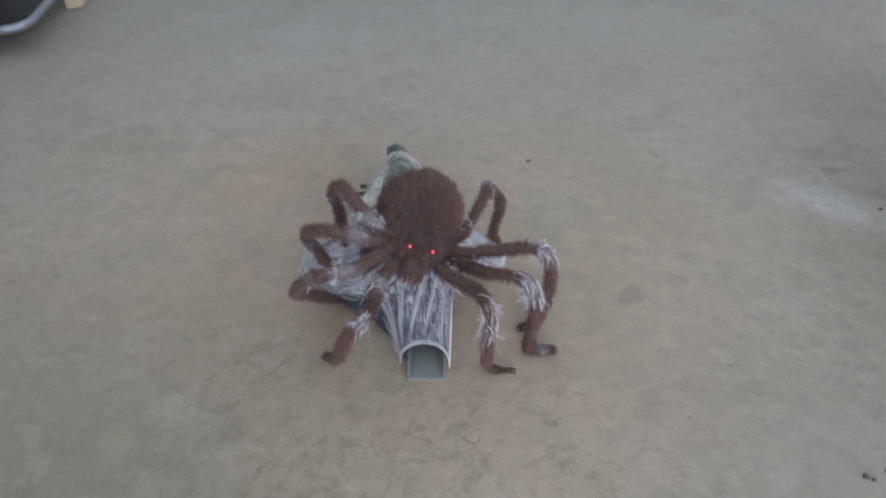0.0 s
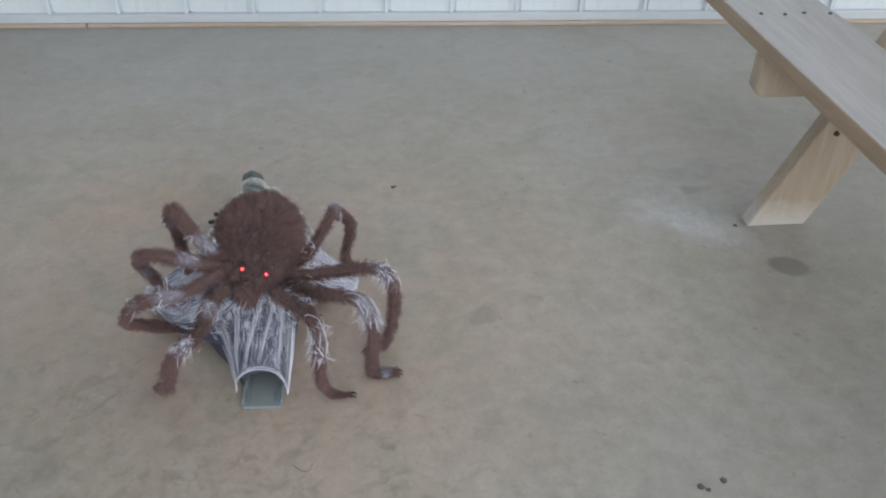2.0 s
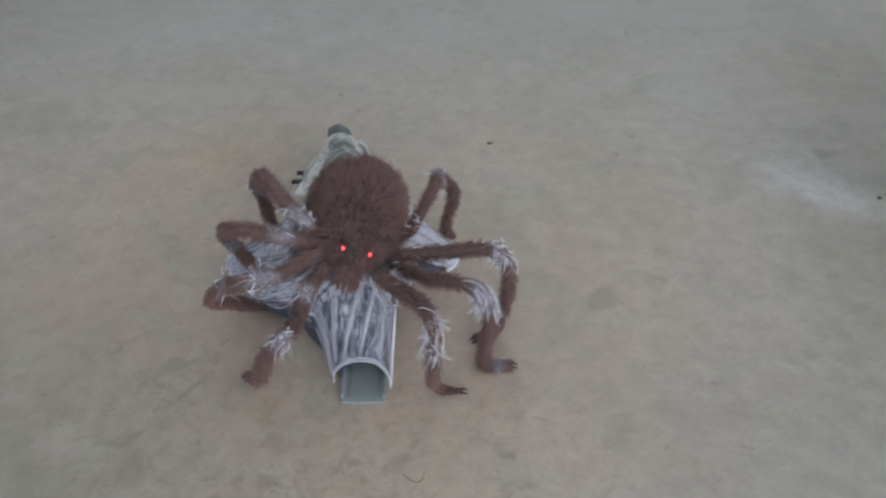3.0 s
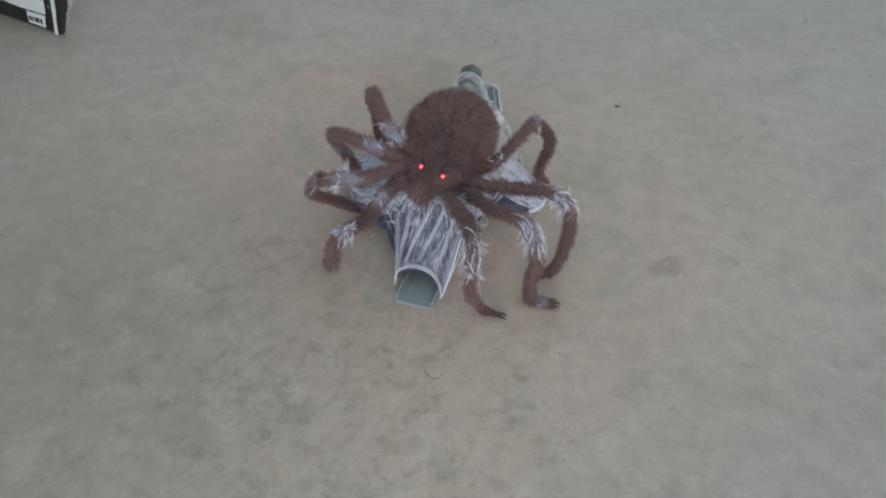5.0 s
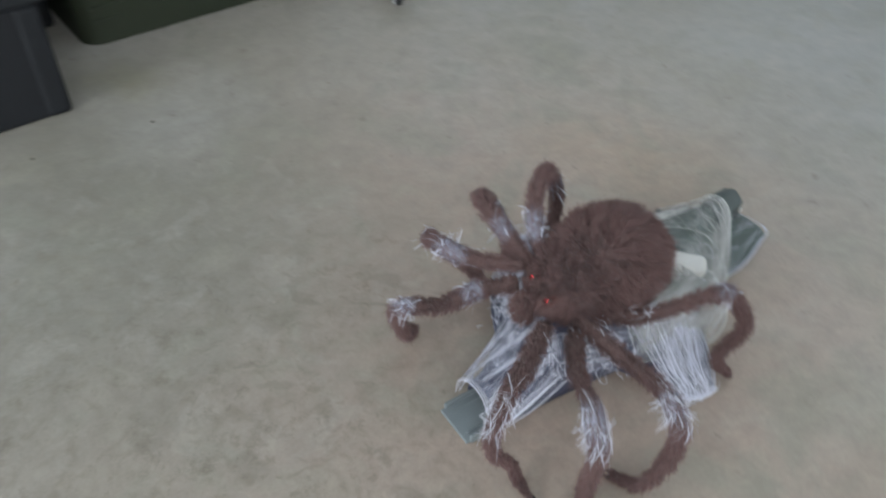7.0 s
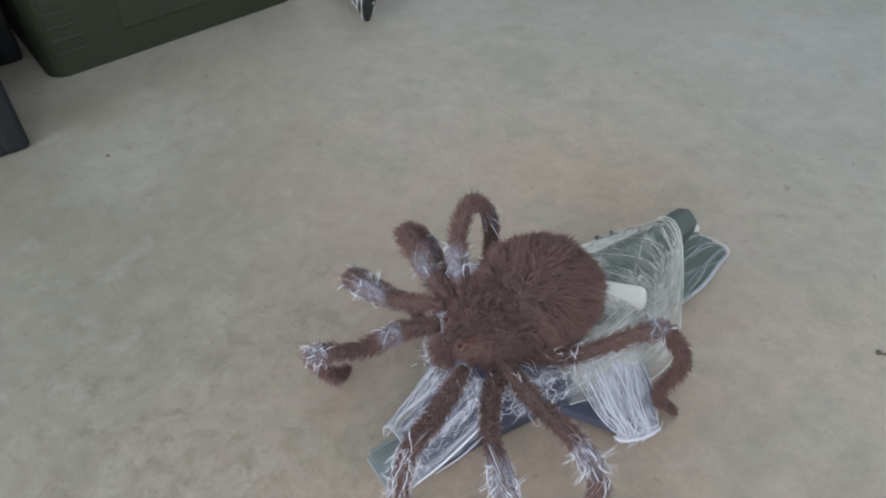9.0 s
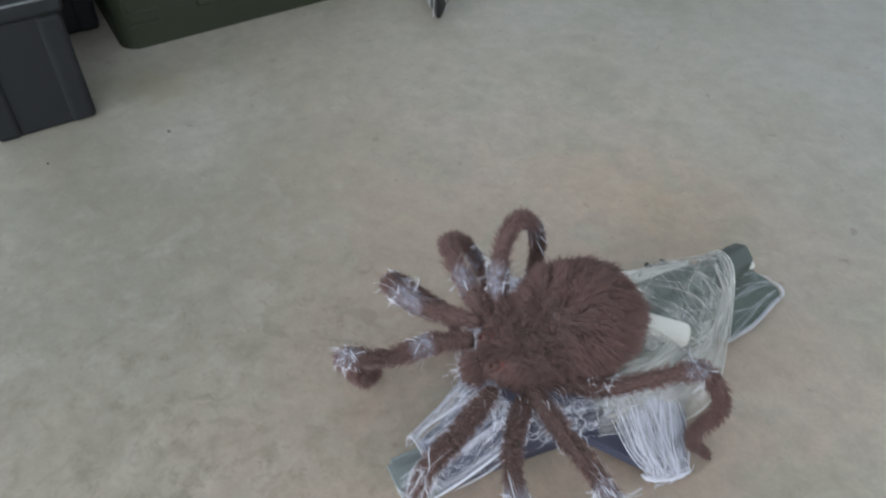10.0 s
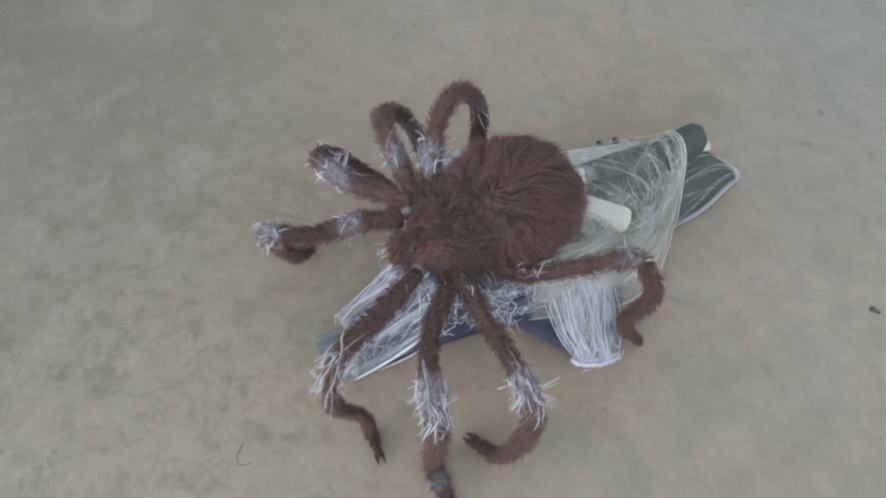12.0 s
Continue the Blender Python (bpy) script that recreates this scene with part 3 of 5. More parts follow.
# the hood of the nose and the hull behind it
hull = loft([
    [(0.018, 1.086, 0.004), (0.022, 1.086, 0.030), (0.055, 1.086, 0.044), (0.086, 1.086, 0.030), (0.092, 1.086, 0.004)],
    [(-0.006, 1.130, 0.004), (0.012, 1.130, 0.042), (0.054, 1.130, 0.060), (0.084, 1.130, 0.040), (0.092, 1.130, 0.004)],
    [(-0.052, 1.190, 0.004), (-0.018, 1.190, 0.062), (0.048, 1.190, 0.094), (0.084, 1.190, 0.064), (0.094, 1.190, 0.004)],
    [(-0.092, 1.270, 0.004), (-0.054, 1.270, 0.074), (0.034, 1.270, 0.112), (0.084, 1.270, 0.076), (0.100, 1.270, 0.004)],
    [(-0.095, 1.370, 0.004), (-0.062, 1.370, 0.080), (0.020, 1.370, 0.118), (0.080, 1.370, 0.080), (0.110, 1.370, 0.004)],
    [(-0.100, 1.470, 0.006), (-0.066, 1.470, 0.074), (0.006, 1.470, 0.116), (0.060, 1.470, 0.074), (0.092, 1.470, 0.006)],
    [(-0.070, 1.560, 0.040), (-0.052, 1.560, 0.086), (-0.012, 1.560, 0.120), (0.026, 1.560, 0.080), (0.050, 1.560, 0.020)],
    [(-0.046, 1.606, 0.062), (-0.040, 1.606, 0.080), (-0.020, 1.606, 0.096), (0.000, 1.606, 0.080), (0.008, 1.606, 0.070)],
], 4, 4)
me = sheet_mesh("hull", hull, [M_CRAFT_BLUE, M_CRAFT_DARK])
for pl in me.polygons:
    pl.material_index = 1 if pl.center.y > 1.33 else 0
ob = part("hull", me, None, jet)
ob.modifiers.new("thickness", "SOLIDIFY").thickness = 0.003
# swept wings, resting on the floor at their tips
part("wing", slab([(0.085, 1.165, 0.045), (0.100, 1.262, 0.050), (0.186, 1.344, 0.016), (0.203, 1.360, 0.014), (0.206, 1.394, 0.012), (0.190, 1.402, 0.014), (0.095, 1.465, 0.050)], 0.014), M_CRAFT_BLUE, jet)
part("wing", slab([(-0.020, 1.165, 0.040), (-0.085, 1.200, 0.030), (-0.138, 1.238, 0.022), (-0.198, 1.326, 0.014), (-0.212, 1.362, 0.013), (-0.196, 1.380, 0.014), (-0.090, 1.460, 0.050)][::-1], 0.014), M_CRAFT_BLUE, jet)
# the tail: a six-sided boom, and a flat fin resting on the floor
bm = bmesh.new()
c0, c1 = Vector((-0.004, 1.520, 0.078)), Vector((-0.032, 1.664, 0.084))
rings = []
for c, w, h in ((c0, 0.030, 0.028), (c0.lerp(c1, 0.85), 0.028, 0.026), (c1, 0.025, 0.022), (c1 + Vector((0, -0.006, -0.001)), 0.019, 0.016)):
    rings.append([bm.verts.new(c + Vector((w * math.cos(a), 0.004 * math.sin(a), h * math.sin(a)))) for a in [radians(30 + 60 * k) for k in range(6)]])
for a, b in zip(rings, rings[1:]):
    for k in range(6):
        bm.faces.new((a[k], a[(k + 1) % 6], b[(k + 1) % 6], b[k]))
bm.faces.new(rings[-1])
bm.faces.new(rings[0][::-1])
bmesh.ops.recalc_face_normals(bm, faces=bm.faces)
bmesh.ops.bevel(bm, geom=list(bm.edges), offset=0.002, segments=2, affect="EDGES", clamp_overlap=True)
part("tail_boom", bm, M_BOOM, jet)
part("tail_fin", slab([(-0.030, 1.600, 0.070), (-0.048, 1.672, 0.060), (-0.026, 1.708, 0.034), (-0.002, 1.730, 0.014), (0.014, 1.727, 0.009), (0.044, 1.640, 0.008), (0.052, 1.584, 0.010), (0.030, 1.550, 0.040)][::-1], 0.006, 0.002), M_CRAFT_DARK, jet, "dark green flat fin")
part("tail_fin", slab([(-0.062, 1.600, 0.080), (-0.052, 1.682, 0.068), (-0.036, 1.697, 0.060), (-0.024, 1.692, 0.058), (-0.020, 1.664, 0.066), (-0.030, 1.600, 0.080)][::-1], 0.006, 0.002), M_CREAM, jet, "pale foam fin")
for a, b in (((-0.076, 1.545, 0.052), (-0.117, 1.553, 0.042)), ((-0.070, 1.560, 0.058), (-0.108, 1.575, 0.048))):
    part("peg", tube_bm([a, Vector(a).lerp(Vector(b), 0.6), b], 0.0046, 8), M_RUBBER, jet, "short black peg")
part("side_panel", slab([(-0.104, 1.486, 0.066), (-0.059, 1.459, 0.080), (-0.052, 1.508, 0.086), (-0.045, 1.552, 0.092), (-0.058, 1.592, 0.086), (-0.084, 1.531, 0.072)][::-1], 0.008, 0.002), M_CREAM, jet, "pale foam side panel")
part("foam_block", box_bm((-0.017, -0.052, -0.013), (0.017, 0.052, 0.013), 0.011, 4, pose(0.059, 1.419, 0.131, -5, 12, -45)), M_CREAM, jet, "cream foam block")
part("foam_block", box_bm((-0.022, -0.011, -0.010), (0.022, 0.011, 0.010), 0.006, 3, pose(0.014, 1.424, 0.134, 0, 8, -25)), M_CREAM, jet, "cream foam block")

# ---- the web stretched over it ----
web = thing("cobweb", "stretched white fibre cobweb draped over the toy jet", "cobweb", kind="")
front = loft([
    [(0.007, 1.074, 0.004), (0.011, 1.075, 0.032), (0.032, 1.076, 0.052), (0.056, 1.076, 0.057), (0.078, 1.074, 0.050), (0.094, 1.068, 0.030), (0.097, 1.064, 0.003)],
    [(-0.008, 1.116, 0.008), (0.001, 1.116, 0.046), (0.027, 1.120, 0.072), (0.055, 1.122, 0.079), (0.079, 1.120, 0.068), (0.092, 1.122, 0.030), (0.095, 1.120, 0.010)],
    [(-0.022, 1.154, 0.020), (-0.010, 1.156, 0.068), (0.022, 1.158, 0.096), (0.054, 1.160, 0.106), (0.080, 1.158, 0.092), (0.093, 1.158, 0.044), (0.096, 1.156, 0.020)],
    [(-0.046, 1.200, 0.030), (-0.030, 1.198, 0.088), (0.014, 1.192, 0.122), (0.050, 1.190, 0.134), (0.080, 1.192, 0.116), (0.094, 1.198, 0.066), (0.098, 1.200, 0.034)],
], 7, 5)
rear = loft([
    [(-0.118, 1.300, 0.012), (-0.092, 1.300, 0.060), (-0.050, 1.300, 0.112), (0.030, 1.300, 0.126), (0.090, 1.300, 0.110), (0.122, 1.300, 0.070), (0.128, 1.300, 0.040)],
    [(-0.128, 1.400, 0.010), (-0.098, 1.400, 0.056), (-0.052, 1.400, 0.108), (0.020, 1.400, 0.136), (0.088, 1.405, 0.136), (0.126, 1.415, 0.080), (0.146, 1.420, 0.020)],
    [(-0.128, 1.480, 0.016), (-0.100, 1.485, 0.058), (-0.060, 1.490, 0.098), (0.005, 1.490, 0.128), (0.072, 1.490, 0.124), (0.106, 1.495, 0.064), (0.128, 1.495, 0.008)],
    [(-0.112, 1.540, 0.034), (-0.090, 1.545, 0.070), (-0.058, 1.550, 0.100), (-0.012, 1.552, 0.124), (0.034, 1.552, 0.104), (0.062, 1.550, 0.050), (0.088, 1.548, 0.006)],
    [(-0.076, 1.584, 0.064), (-0.062, 1.588, 0.085), (-0.044, 1.591, 0.103), (-0.018, 1.594, 0.116), (0.010, 1.592, 0.100), (0.036, 1.586, 0.054), (0.058, 1.578, 0.010)],
    [(-0.056, 1.612, 0.082), (-0.049, 1.616, 0.097), (-0.038, 1.618, 0.107), (-0.018, 1.618, 0.112), (0.004, 1.614, 0.100), (0.026, 1.604, 0.062), (0.050, 1.590, 0.014)],
], 7, 5)
wing_r = loft([
    [(0.092, 1.318, 0.090), (0.098, 1.345, 0.096), (0.102, 1.372, 0.096), (0.106, 1.400, 0.090), (0.108, 1.432, 0.070)],
    [(0.124, 1.322, 0.056), (0.130, 1.345, 0.068), (0.136, 1.368, 0.068), (0.142, 1.394, 0.062), (0.148, 1.424, 0.040)],
    [(0.164, 1.326, 0.028), (0.170, 1.342, 0.038), (0.175, 1.360, 0.038), (0.180, 1.380, 0.035), (0.186, 1.406, 0.022)],
    [(0.188, 1.334, 0.016), (0.195, 1.345, 0.022), (0.200, 1.360, 0.023), (0.203, 1.376, 0.021), (0.204, 1.394, 0.014)],
    [(0.190, 1.333, 0.004), (0.200, 1.343, 0.005), (0.206, 1.360, 0.005), (0.209, 1.378, 0.005), (0.207, 1.396, 0.004)],
], 6, 6)
wing_l = loft([
    [(-0.040, 1.180, 0.080), (-0.062, 1.235, 0.092), (-0.074, 1.290, 0.096), (-0.082, 1.350, 0.092), (-0.098, 1.440, 0.060)],
    [(-0.082, 1.196, 0.044), (-0.104, 1.246, 0.062), (-0.118, 1.300, 0.062), (-0.126, 1.350, 0.058), (-0.132, 1.420, 0.034)],
    [(-0.132, 1.230, 0.026), (-0.146, 1.264, 0.036), (-0.160, 1.306, 0.036), (-0.166, 1.346, 0.034), (-0.170, 1.394, 0.020)],
    [(-0.178, 1.290, 0.016), (-0.188, 1.312, 0.022), (-0.198, 1.334, 0.023), (-0.206, 1.352, 0.021), (-0.206, 1.376, 0.014)],
    [(-0.182, 1.286, 0.004), (-0.196, 1.308, 0.005), (-0.206, 1.332, 0.005), (-0.214, 1.352, 0.005), (-0.212, 1.378, 0.004)],
], 6, 6)
fin = loft([
    [(0.006, 1.590, 0.060), (0.030, 1.588, 0.046), (0.056, 1.580, 0.012)],
    [(-0.020, 1.660, 0.066), (0.010, 1.655, 0.042), (0.046, 1.640, 0.012)],
    [(-0.022, 1.702, 0.040), (0.000, 1.708, 0.026), (0.024, 1.700, 0.012)],
    [(-0.003, 1.732, 0.018), (0.007, 1.732, 0.016), (0.016, 1.728, 0.012)],
], 6, 6)
flank = loft([
    [(0.088, 1.215, 0.104), (0.102, 1.220, 0.080), (0.104, 1.225, 0.040)],
    [(0.092, 1.270, 0.102), (0.112, 1.272, 0.076), (0.118, 1.274, 0.044)],
    [(0.092, 1.330, 0.100), (0.118, 1.330, 0.076), (0.128, 1.330, 0.052)],
], 6, 5)
brow = loft([
    [(0.010, 1.176, 0.116), (-0.012, 1.180, 0.098), (-0.034, 1.186, 0.070)],
    [(0.000, 1.196, 0.128), (-0.024, 1.198, 0.108), (-0.052, 1.204, 0.074)],
    [(-0.010, 1.216, 0.134), (-0.038, 1.216, 0.112), (-0.074, 1.218, 0.070)],
], 6, 6)


def fold(grid, c0, c1, width):
    """A gathered fold of a sheet that runs from column c0 of its first row to column c1 of its last."""
    nr, nc, _ = grid.shape
    out = np.zeros((nr, 7, 3))
    for i in range(nr):
        for j in range(7):
            c = min(nc - 1.001, max(0.0, c0 + (c1 - c0) * i / (nr - 1) + (j - 3) * width / 6))
            k = int(c)
            out[i, j] = grid[i, k] * (1 - c + k) + grid[i, k + 1] * (c - k) + np.array([0, -0.0015, 0.0025 + 0.003 * math.sin(math.pi * j / 6)])
    return out


for c0, c1, wide in ((2.2, 3.5, 4.5), (8.0, 15.5, 2.2), (13.5, 19.0, 1.6), (20.5, 22.0, 1.5), (26.8, 25.5, 4.2), (5.0, 9.0, 2.0)):
    part("web_fold", sheet_mesh("web_fold", fold(front, c0, c1, wide), [M_VEIL_FOLD], 0.002, c0), None, web)
for grid, mat, seed in (
    (brow + np.array([-0.008, -0.004, 0.004]), M_VEIL_DENSE, 51.0),
    (flank, M_VEIL, 31.0), (rear[:, -11:] + np.array([0.001, 0, 0.002]), M_VEIL_BAND, 44.0), (rear[-5:] + np.array([0, 0, 0.0025]), M_VEIL_BAND, 61.0), (rear[-11:-8] + np.array([0, 0, 0.0025]), M_VEIL_BAND, 63.0), (rear[-16:-14] + np.array([0, 0, 0.0025]), M_VEIL_BAND, 66.0),
    (front, M_VEIL_FRONT, 1.0), (rear, M_VEIL_REAR, 5.0), (wing_r, M_VEIL_DENSE, 9.0), (wing_l, M_VEIL_DENSE, 14.0), (fin, M_VEIL_THIN, 20.0)):
    part("web_sheet", sheet_mesh("web_sheet", grid, [mat], 0.003, seed), None, web)


def fibres(name, jobs, mat=M_WEB):
    lines, rad = [], []
    for a, b in jobs:
        lines += a
        rad += b
    tagged(part("fibre_mat", joined(name, [fibre_group(lines, rad)], [mat]), None, web), kind="stuff")


def draped(pts, r, per=5):
    return ([spline(pts, per)], [r])


rim = front[0] + np.array([0, -0.001, 0.001])
fibres("front_fibres", [fibres_on(front, 60, True, (0.00008, 0.00022), 0.22, 0.003),
                        fibres_on(front, 14, False, (0.00015, 0.0003), 0.2, 0.002, (0.2, 0.6)),
                        ([rim, rim + np.array([0, 0.003, 0.0015]), rim + np.array([0, 0.006, 0.001])], [0.0010, 0.0007, 0.0006])])
fibres("rear_fibres", [fibres_on(rear, 22, True, (0.0001, 0.00025), 1.0, 0.003, (0.15, 0.6)), fibres_on(rear, 34, False, (0.0001, 0.00028), 0.8, 0.003, (0.2, 0.6)),
                       ([rear[-1] + np.array([0, -0.006 * k, 0.0015]) for k in range(3)], [0.0013, 0.0009, 0.0007]),
                       ([rear[:, -1] + np.array([0.0, 0, 0.002])], [0.0012])], M_WEB_CREAM)
fibres("wing_fibres", [fibres_on(wing_r, 90, True, (0.0001, 0.0003), 0.35, 0.004, (0.25, 0.9)), fibres_on(wing_r, 9, True, (0.0006, 0.0012), 0.16, 0.003, (0.6, 1.0))])
fibres("wing_fibres", [fibres_on(wing_l, 60, True, (0.00015, 0.0005), 0.22, 0.004, (0.3, 0.8))])
fibres("fin_fibres", [fibres_on(fin, 12, True, (0.00015, 0.0004), 0.2, 0.002, (0.6, 1.0)), ([fin[:, -1], fin[:, -1] + np.array([-0.003, 0, 0.001])], [0.0014, 0.0009]),
                      ([fin[-1], fin[-2]], [0.0013, 0.0006])])
def tangle(lo, hi, count, radius, loop):
    """Loose loops and knots of fibre in a box."""
    lines, rad = [], []
    for _ in range(count):
        p = rng.uniform(lo, hi)
        d = rng.normal(size=3) * np.array([1, 1, 0.6])
        d /= np.linalg.norm(d)
        pl = [p]
        for k in range(9):
            d = d + rng.normal(size=3) * 0.75
            d /= np.linalg.norm(d)
            p = p + d * loop * rng.uniform(0.5, 1.2)
            p = np.minimum(np.maximum(p, np.array(lo) - 0.004), np.array(hi) + 0.004)
            p[2] = max(p[2], 0.003)
            pl.append(p)
        lines.append(spline(pl, 2))
        rad.append(rng.uniform(*radius))
    return lines, rad


fibres("tangle", [tangle((0.090, 1.180, 0.050), (0.122, 1.250, 0.100), 30, (0.0002, 0.0007), 0.008), tangle((0.096, 1.250, 0.030), (0.130, 1.310, 0.085), 26, (0.0002, 0.0008), 0.008),
                  tangle((-0.046, 1.178, 0.060), (-0.002, 1.208, 0.112), 20, (0.00015, 0.0005), 0.008), tangle((-0.070, 1.170, 0.020), (-0.020, 1.260, 0.090), 22, (0.0002, 0.0007), 0.009), tangle((-0.150, 1.230, 0.010), (-0.080, 1.330, 0.060), 7, (0.0002, 0.0007), 0.010),
                  tangle((0.190, 1.336, 0.004), (0.206, 1.392, 0.020), 36, (0.0004, 0.0011), 0.007), tangle((-0.210, 1.320, 0.004), (-0.190, 1.376, 0.020), 20, (0.0004, 0.0010), 0.007),
                  tangle((0.040, 1.370, 0.115), (0.105, 1.480, 0.150), 14, (0.0001, 0.0003), 0.012)])
fibres("tip_roll", [([spline(wing_r[-1][::4] + np.array([-0.003, 0, 0.004]), 4), spline(wing_r[-2][::4] + np.array([0.001, 0, 0.001]), 4), spline(wing_l[-1][::4] + np.array([0.003, 0, 0.004]), 4)], [0.0042, 0.0034, 0.0036])])
# long gathered strands on the edges of the nose
fibres("flank_fibres", [draped([(0.097, 1.068, 0.006), (0.098, 1.120, 0.024), (0.100, 1.185, 0.062)], 0.0022), draped([(0.096, 1.102, 0.004), (0.099, 1.150, 0.018), (0.101, 1.205, 0.050)], 0.0012),
                        draped([(0.008, 1.078, 0.006), (-0.004, 1.118, 0.030), (-0.022, 1.180, 0.070)], 0.0012)])


# ---- the furry spider ----
spider = thing("toy_spider", "large brown plush spider prop with red glowing eyes and bent legs", "spider prop", (0.04, 1.24, 0.0))
ORIGIN = np.array([0.04, 1.24, 0.0])
EYES = [np.array((0.025, 1.183, 0.193)), np.array((0.066, 1.176, 0.186))]
GAZE = np.array((0.26, -0.70, 0.66))
GAZE /= np.linalg.norm(GAZE)


def off_eyes(roots, size=0.0048):
    """True for the hairs that leave the eyes free."""
    keep = np.ones(len(roots), bool)
    for e in EYES:
        d = roots - (e - ORIGIN)
        al = d @ GAZE
        keep &= (np.linalg.norm(d - al[:, None] * GAZE, axis=1) > size) | (al < -0.02)
    return keep


def clear_eyes(pts, faces):
    """Leave out the hairs that would hang before an eye."""
    p = np.array(pts).reshape(-1, 5, 3)
    p = p[off_eyes(p[:, 4], 0.0050) & off_eyes((p[:, 2] + p[:, 3]) / 2, 0.0050)]
    return p.reshape(-1, 3), [q for k in range(0, 5 * len(p), 5) for q in ((k, k + 1, k + 2, k + 3), (k + 3, k + 2, k + 4))]


def tufts(roots, count, pull=0.24, wild=0.38):
    """Matted fur: each hair leans towards the heart of its tuft, and every tuft has a lean of its own."""
    heart = roots[rng.integers(0, len(roots), count)]
    own = rng.normal(size=(count, 3)) * wild
    which = np.concatenate([np.argmin(((q[:, None, :] - heart[None]) ** 2).sum(2), axis=1) for q in np.array_split(roots, 30)])
    return (heart[which] - roots) / 0.012 * pull + own[which]


def furry_ball(name, center, radii, rot, count, length, width, parent, flow_dir, label="", lump=0.05, lean=0.9):
    c = np.array(center) - ORIGIN
    p, nrm, f = ellipsoid(c, np.array(radii), turn(*rot), lump=lump)
    s = rng.normal(size=(count, 3))
    s /= np.linalg.norm(s, axis=1)[:, None]
    R = turn(*rot)
    roots = c + (s * np.array(radii) * 0.97) @ R.T
    keep = off_eyes(roots)
    s, roots = s[keep], roots[keep]
    nn = (s / np.array(radii)) @ R.T
    nn /= np.linalg.norm(nn, axis=1)[:, None]
    fl = np.array(flow_dir, float)[None, :] - nn * (nn @ np.array(flow_dir, float))[:, None]
    swirl = np.array([[noise.noise(Vector(q * 30)), noise.noise(Vector(q * 30 + 7)), noise.noise(Vector(q * 30 + 15))] for q in roots])
    sp, sf = clear_eyes(*strands(rng, roots, nn, fl + swirl * 0.9 + tufts(roots, max(30, count // 40), 0.16, 0.30), length, width, lean=lean, curl=0.20))
    me = joined(name, [(p, f, 0, True), (sp, sf, 1, False)], [M_SKIN, M_FUR])
    return part(name, me, None, parent, label)


furry_ball("abdomen", (0.038, 1.311, 0.178), (0.070, 0.079, 0.066), (-8, 0, -6), 34000, 0.019, 0.0006, spider, (0.15, 0.8, -0.35), lean=0.75)
furry_ball("thorax", (0.039, 1.243, 0.172), (0.056, 0.046, 0.039), (0, 0, 0), 9000, 0.018, 0.0006, spider, (0.1, 0.5, 0.0), lean=0.75)
furry_ball("head", (0.044, 1.233, 0.168), (0.052, 0.053, 0.031), (2, 0, 0), 10500, 0.016, 0.0006, spider, (0.0, -0.9, -0.3))
furry_ball("jaw", (0.031, 1.166, 0.150), (0.015, 0.013, 0.020), (0, 0, 0), 1500, 0.011, 0.0006, spider, (0.0, -0.5, -0.8))
for e in EYES:
    p, nrm, f = ellipsoid(e - ORIGIN - GAZE * 0.003, np.array([0.0025, 0.0025, 0.0025]), np.eye(3), 12, 8)
    eye = part("eye", joined("eye", [(p, f, 0, True)], [M_EYE]), None, spider, "glowing red light eye")
    # tube added round each eye, to hide its red glow from the side
    line = np.array([e - ORIGIN - GAZE * 0.006, e - ORIGIN + GAZE * 0.0117])
    _, u, v = frames_along(line)
    ring = [[line[k] + r * (math.cos(a) * u[0] + math.sin(a) * v[0]) for a in np.linspace(0, 2 * math.pi, 14, endpoint=False)] for k, r in ((0, 0.0034), (1, 0.0036), (1, 0.0043), (0, 0.0043))]
    fs = [(j * 14 + i, j * 14 + (i + 1) % 14, (j + 1) * 14 + (i + 1) % 14, (j + 1) * 14 + i) for j in range(3) for i in range(14)]
    part("eye_shield", joined("eye_shield", [([q for rr in ring for q in rr], fs, 0, True)], [M_SKIN]), None, eye, "added brown tube that hides the eye from the side")

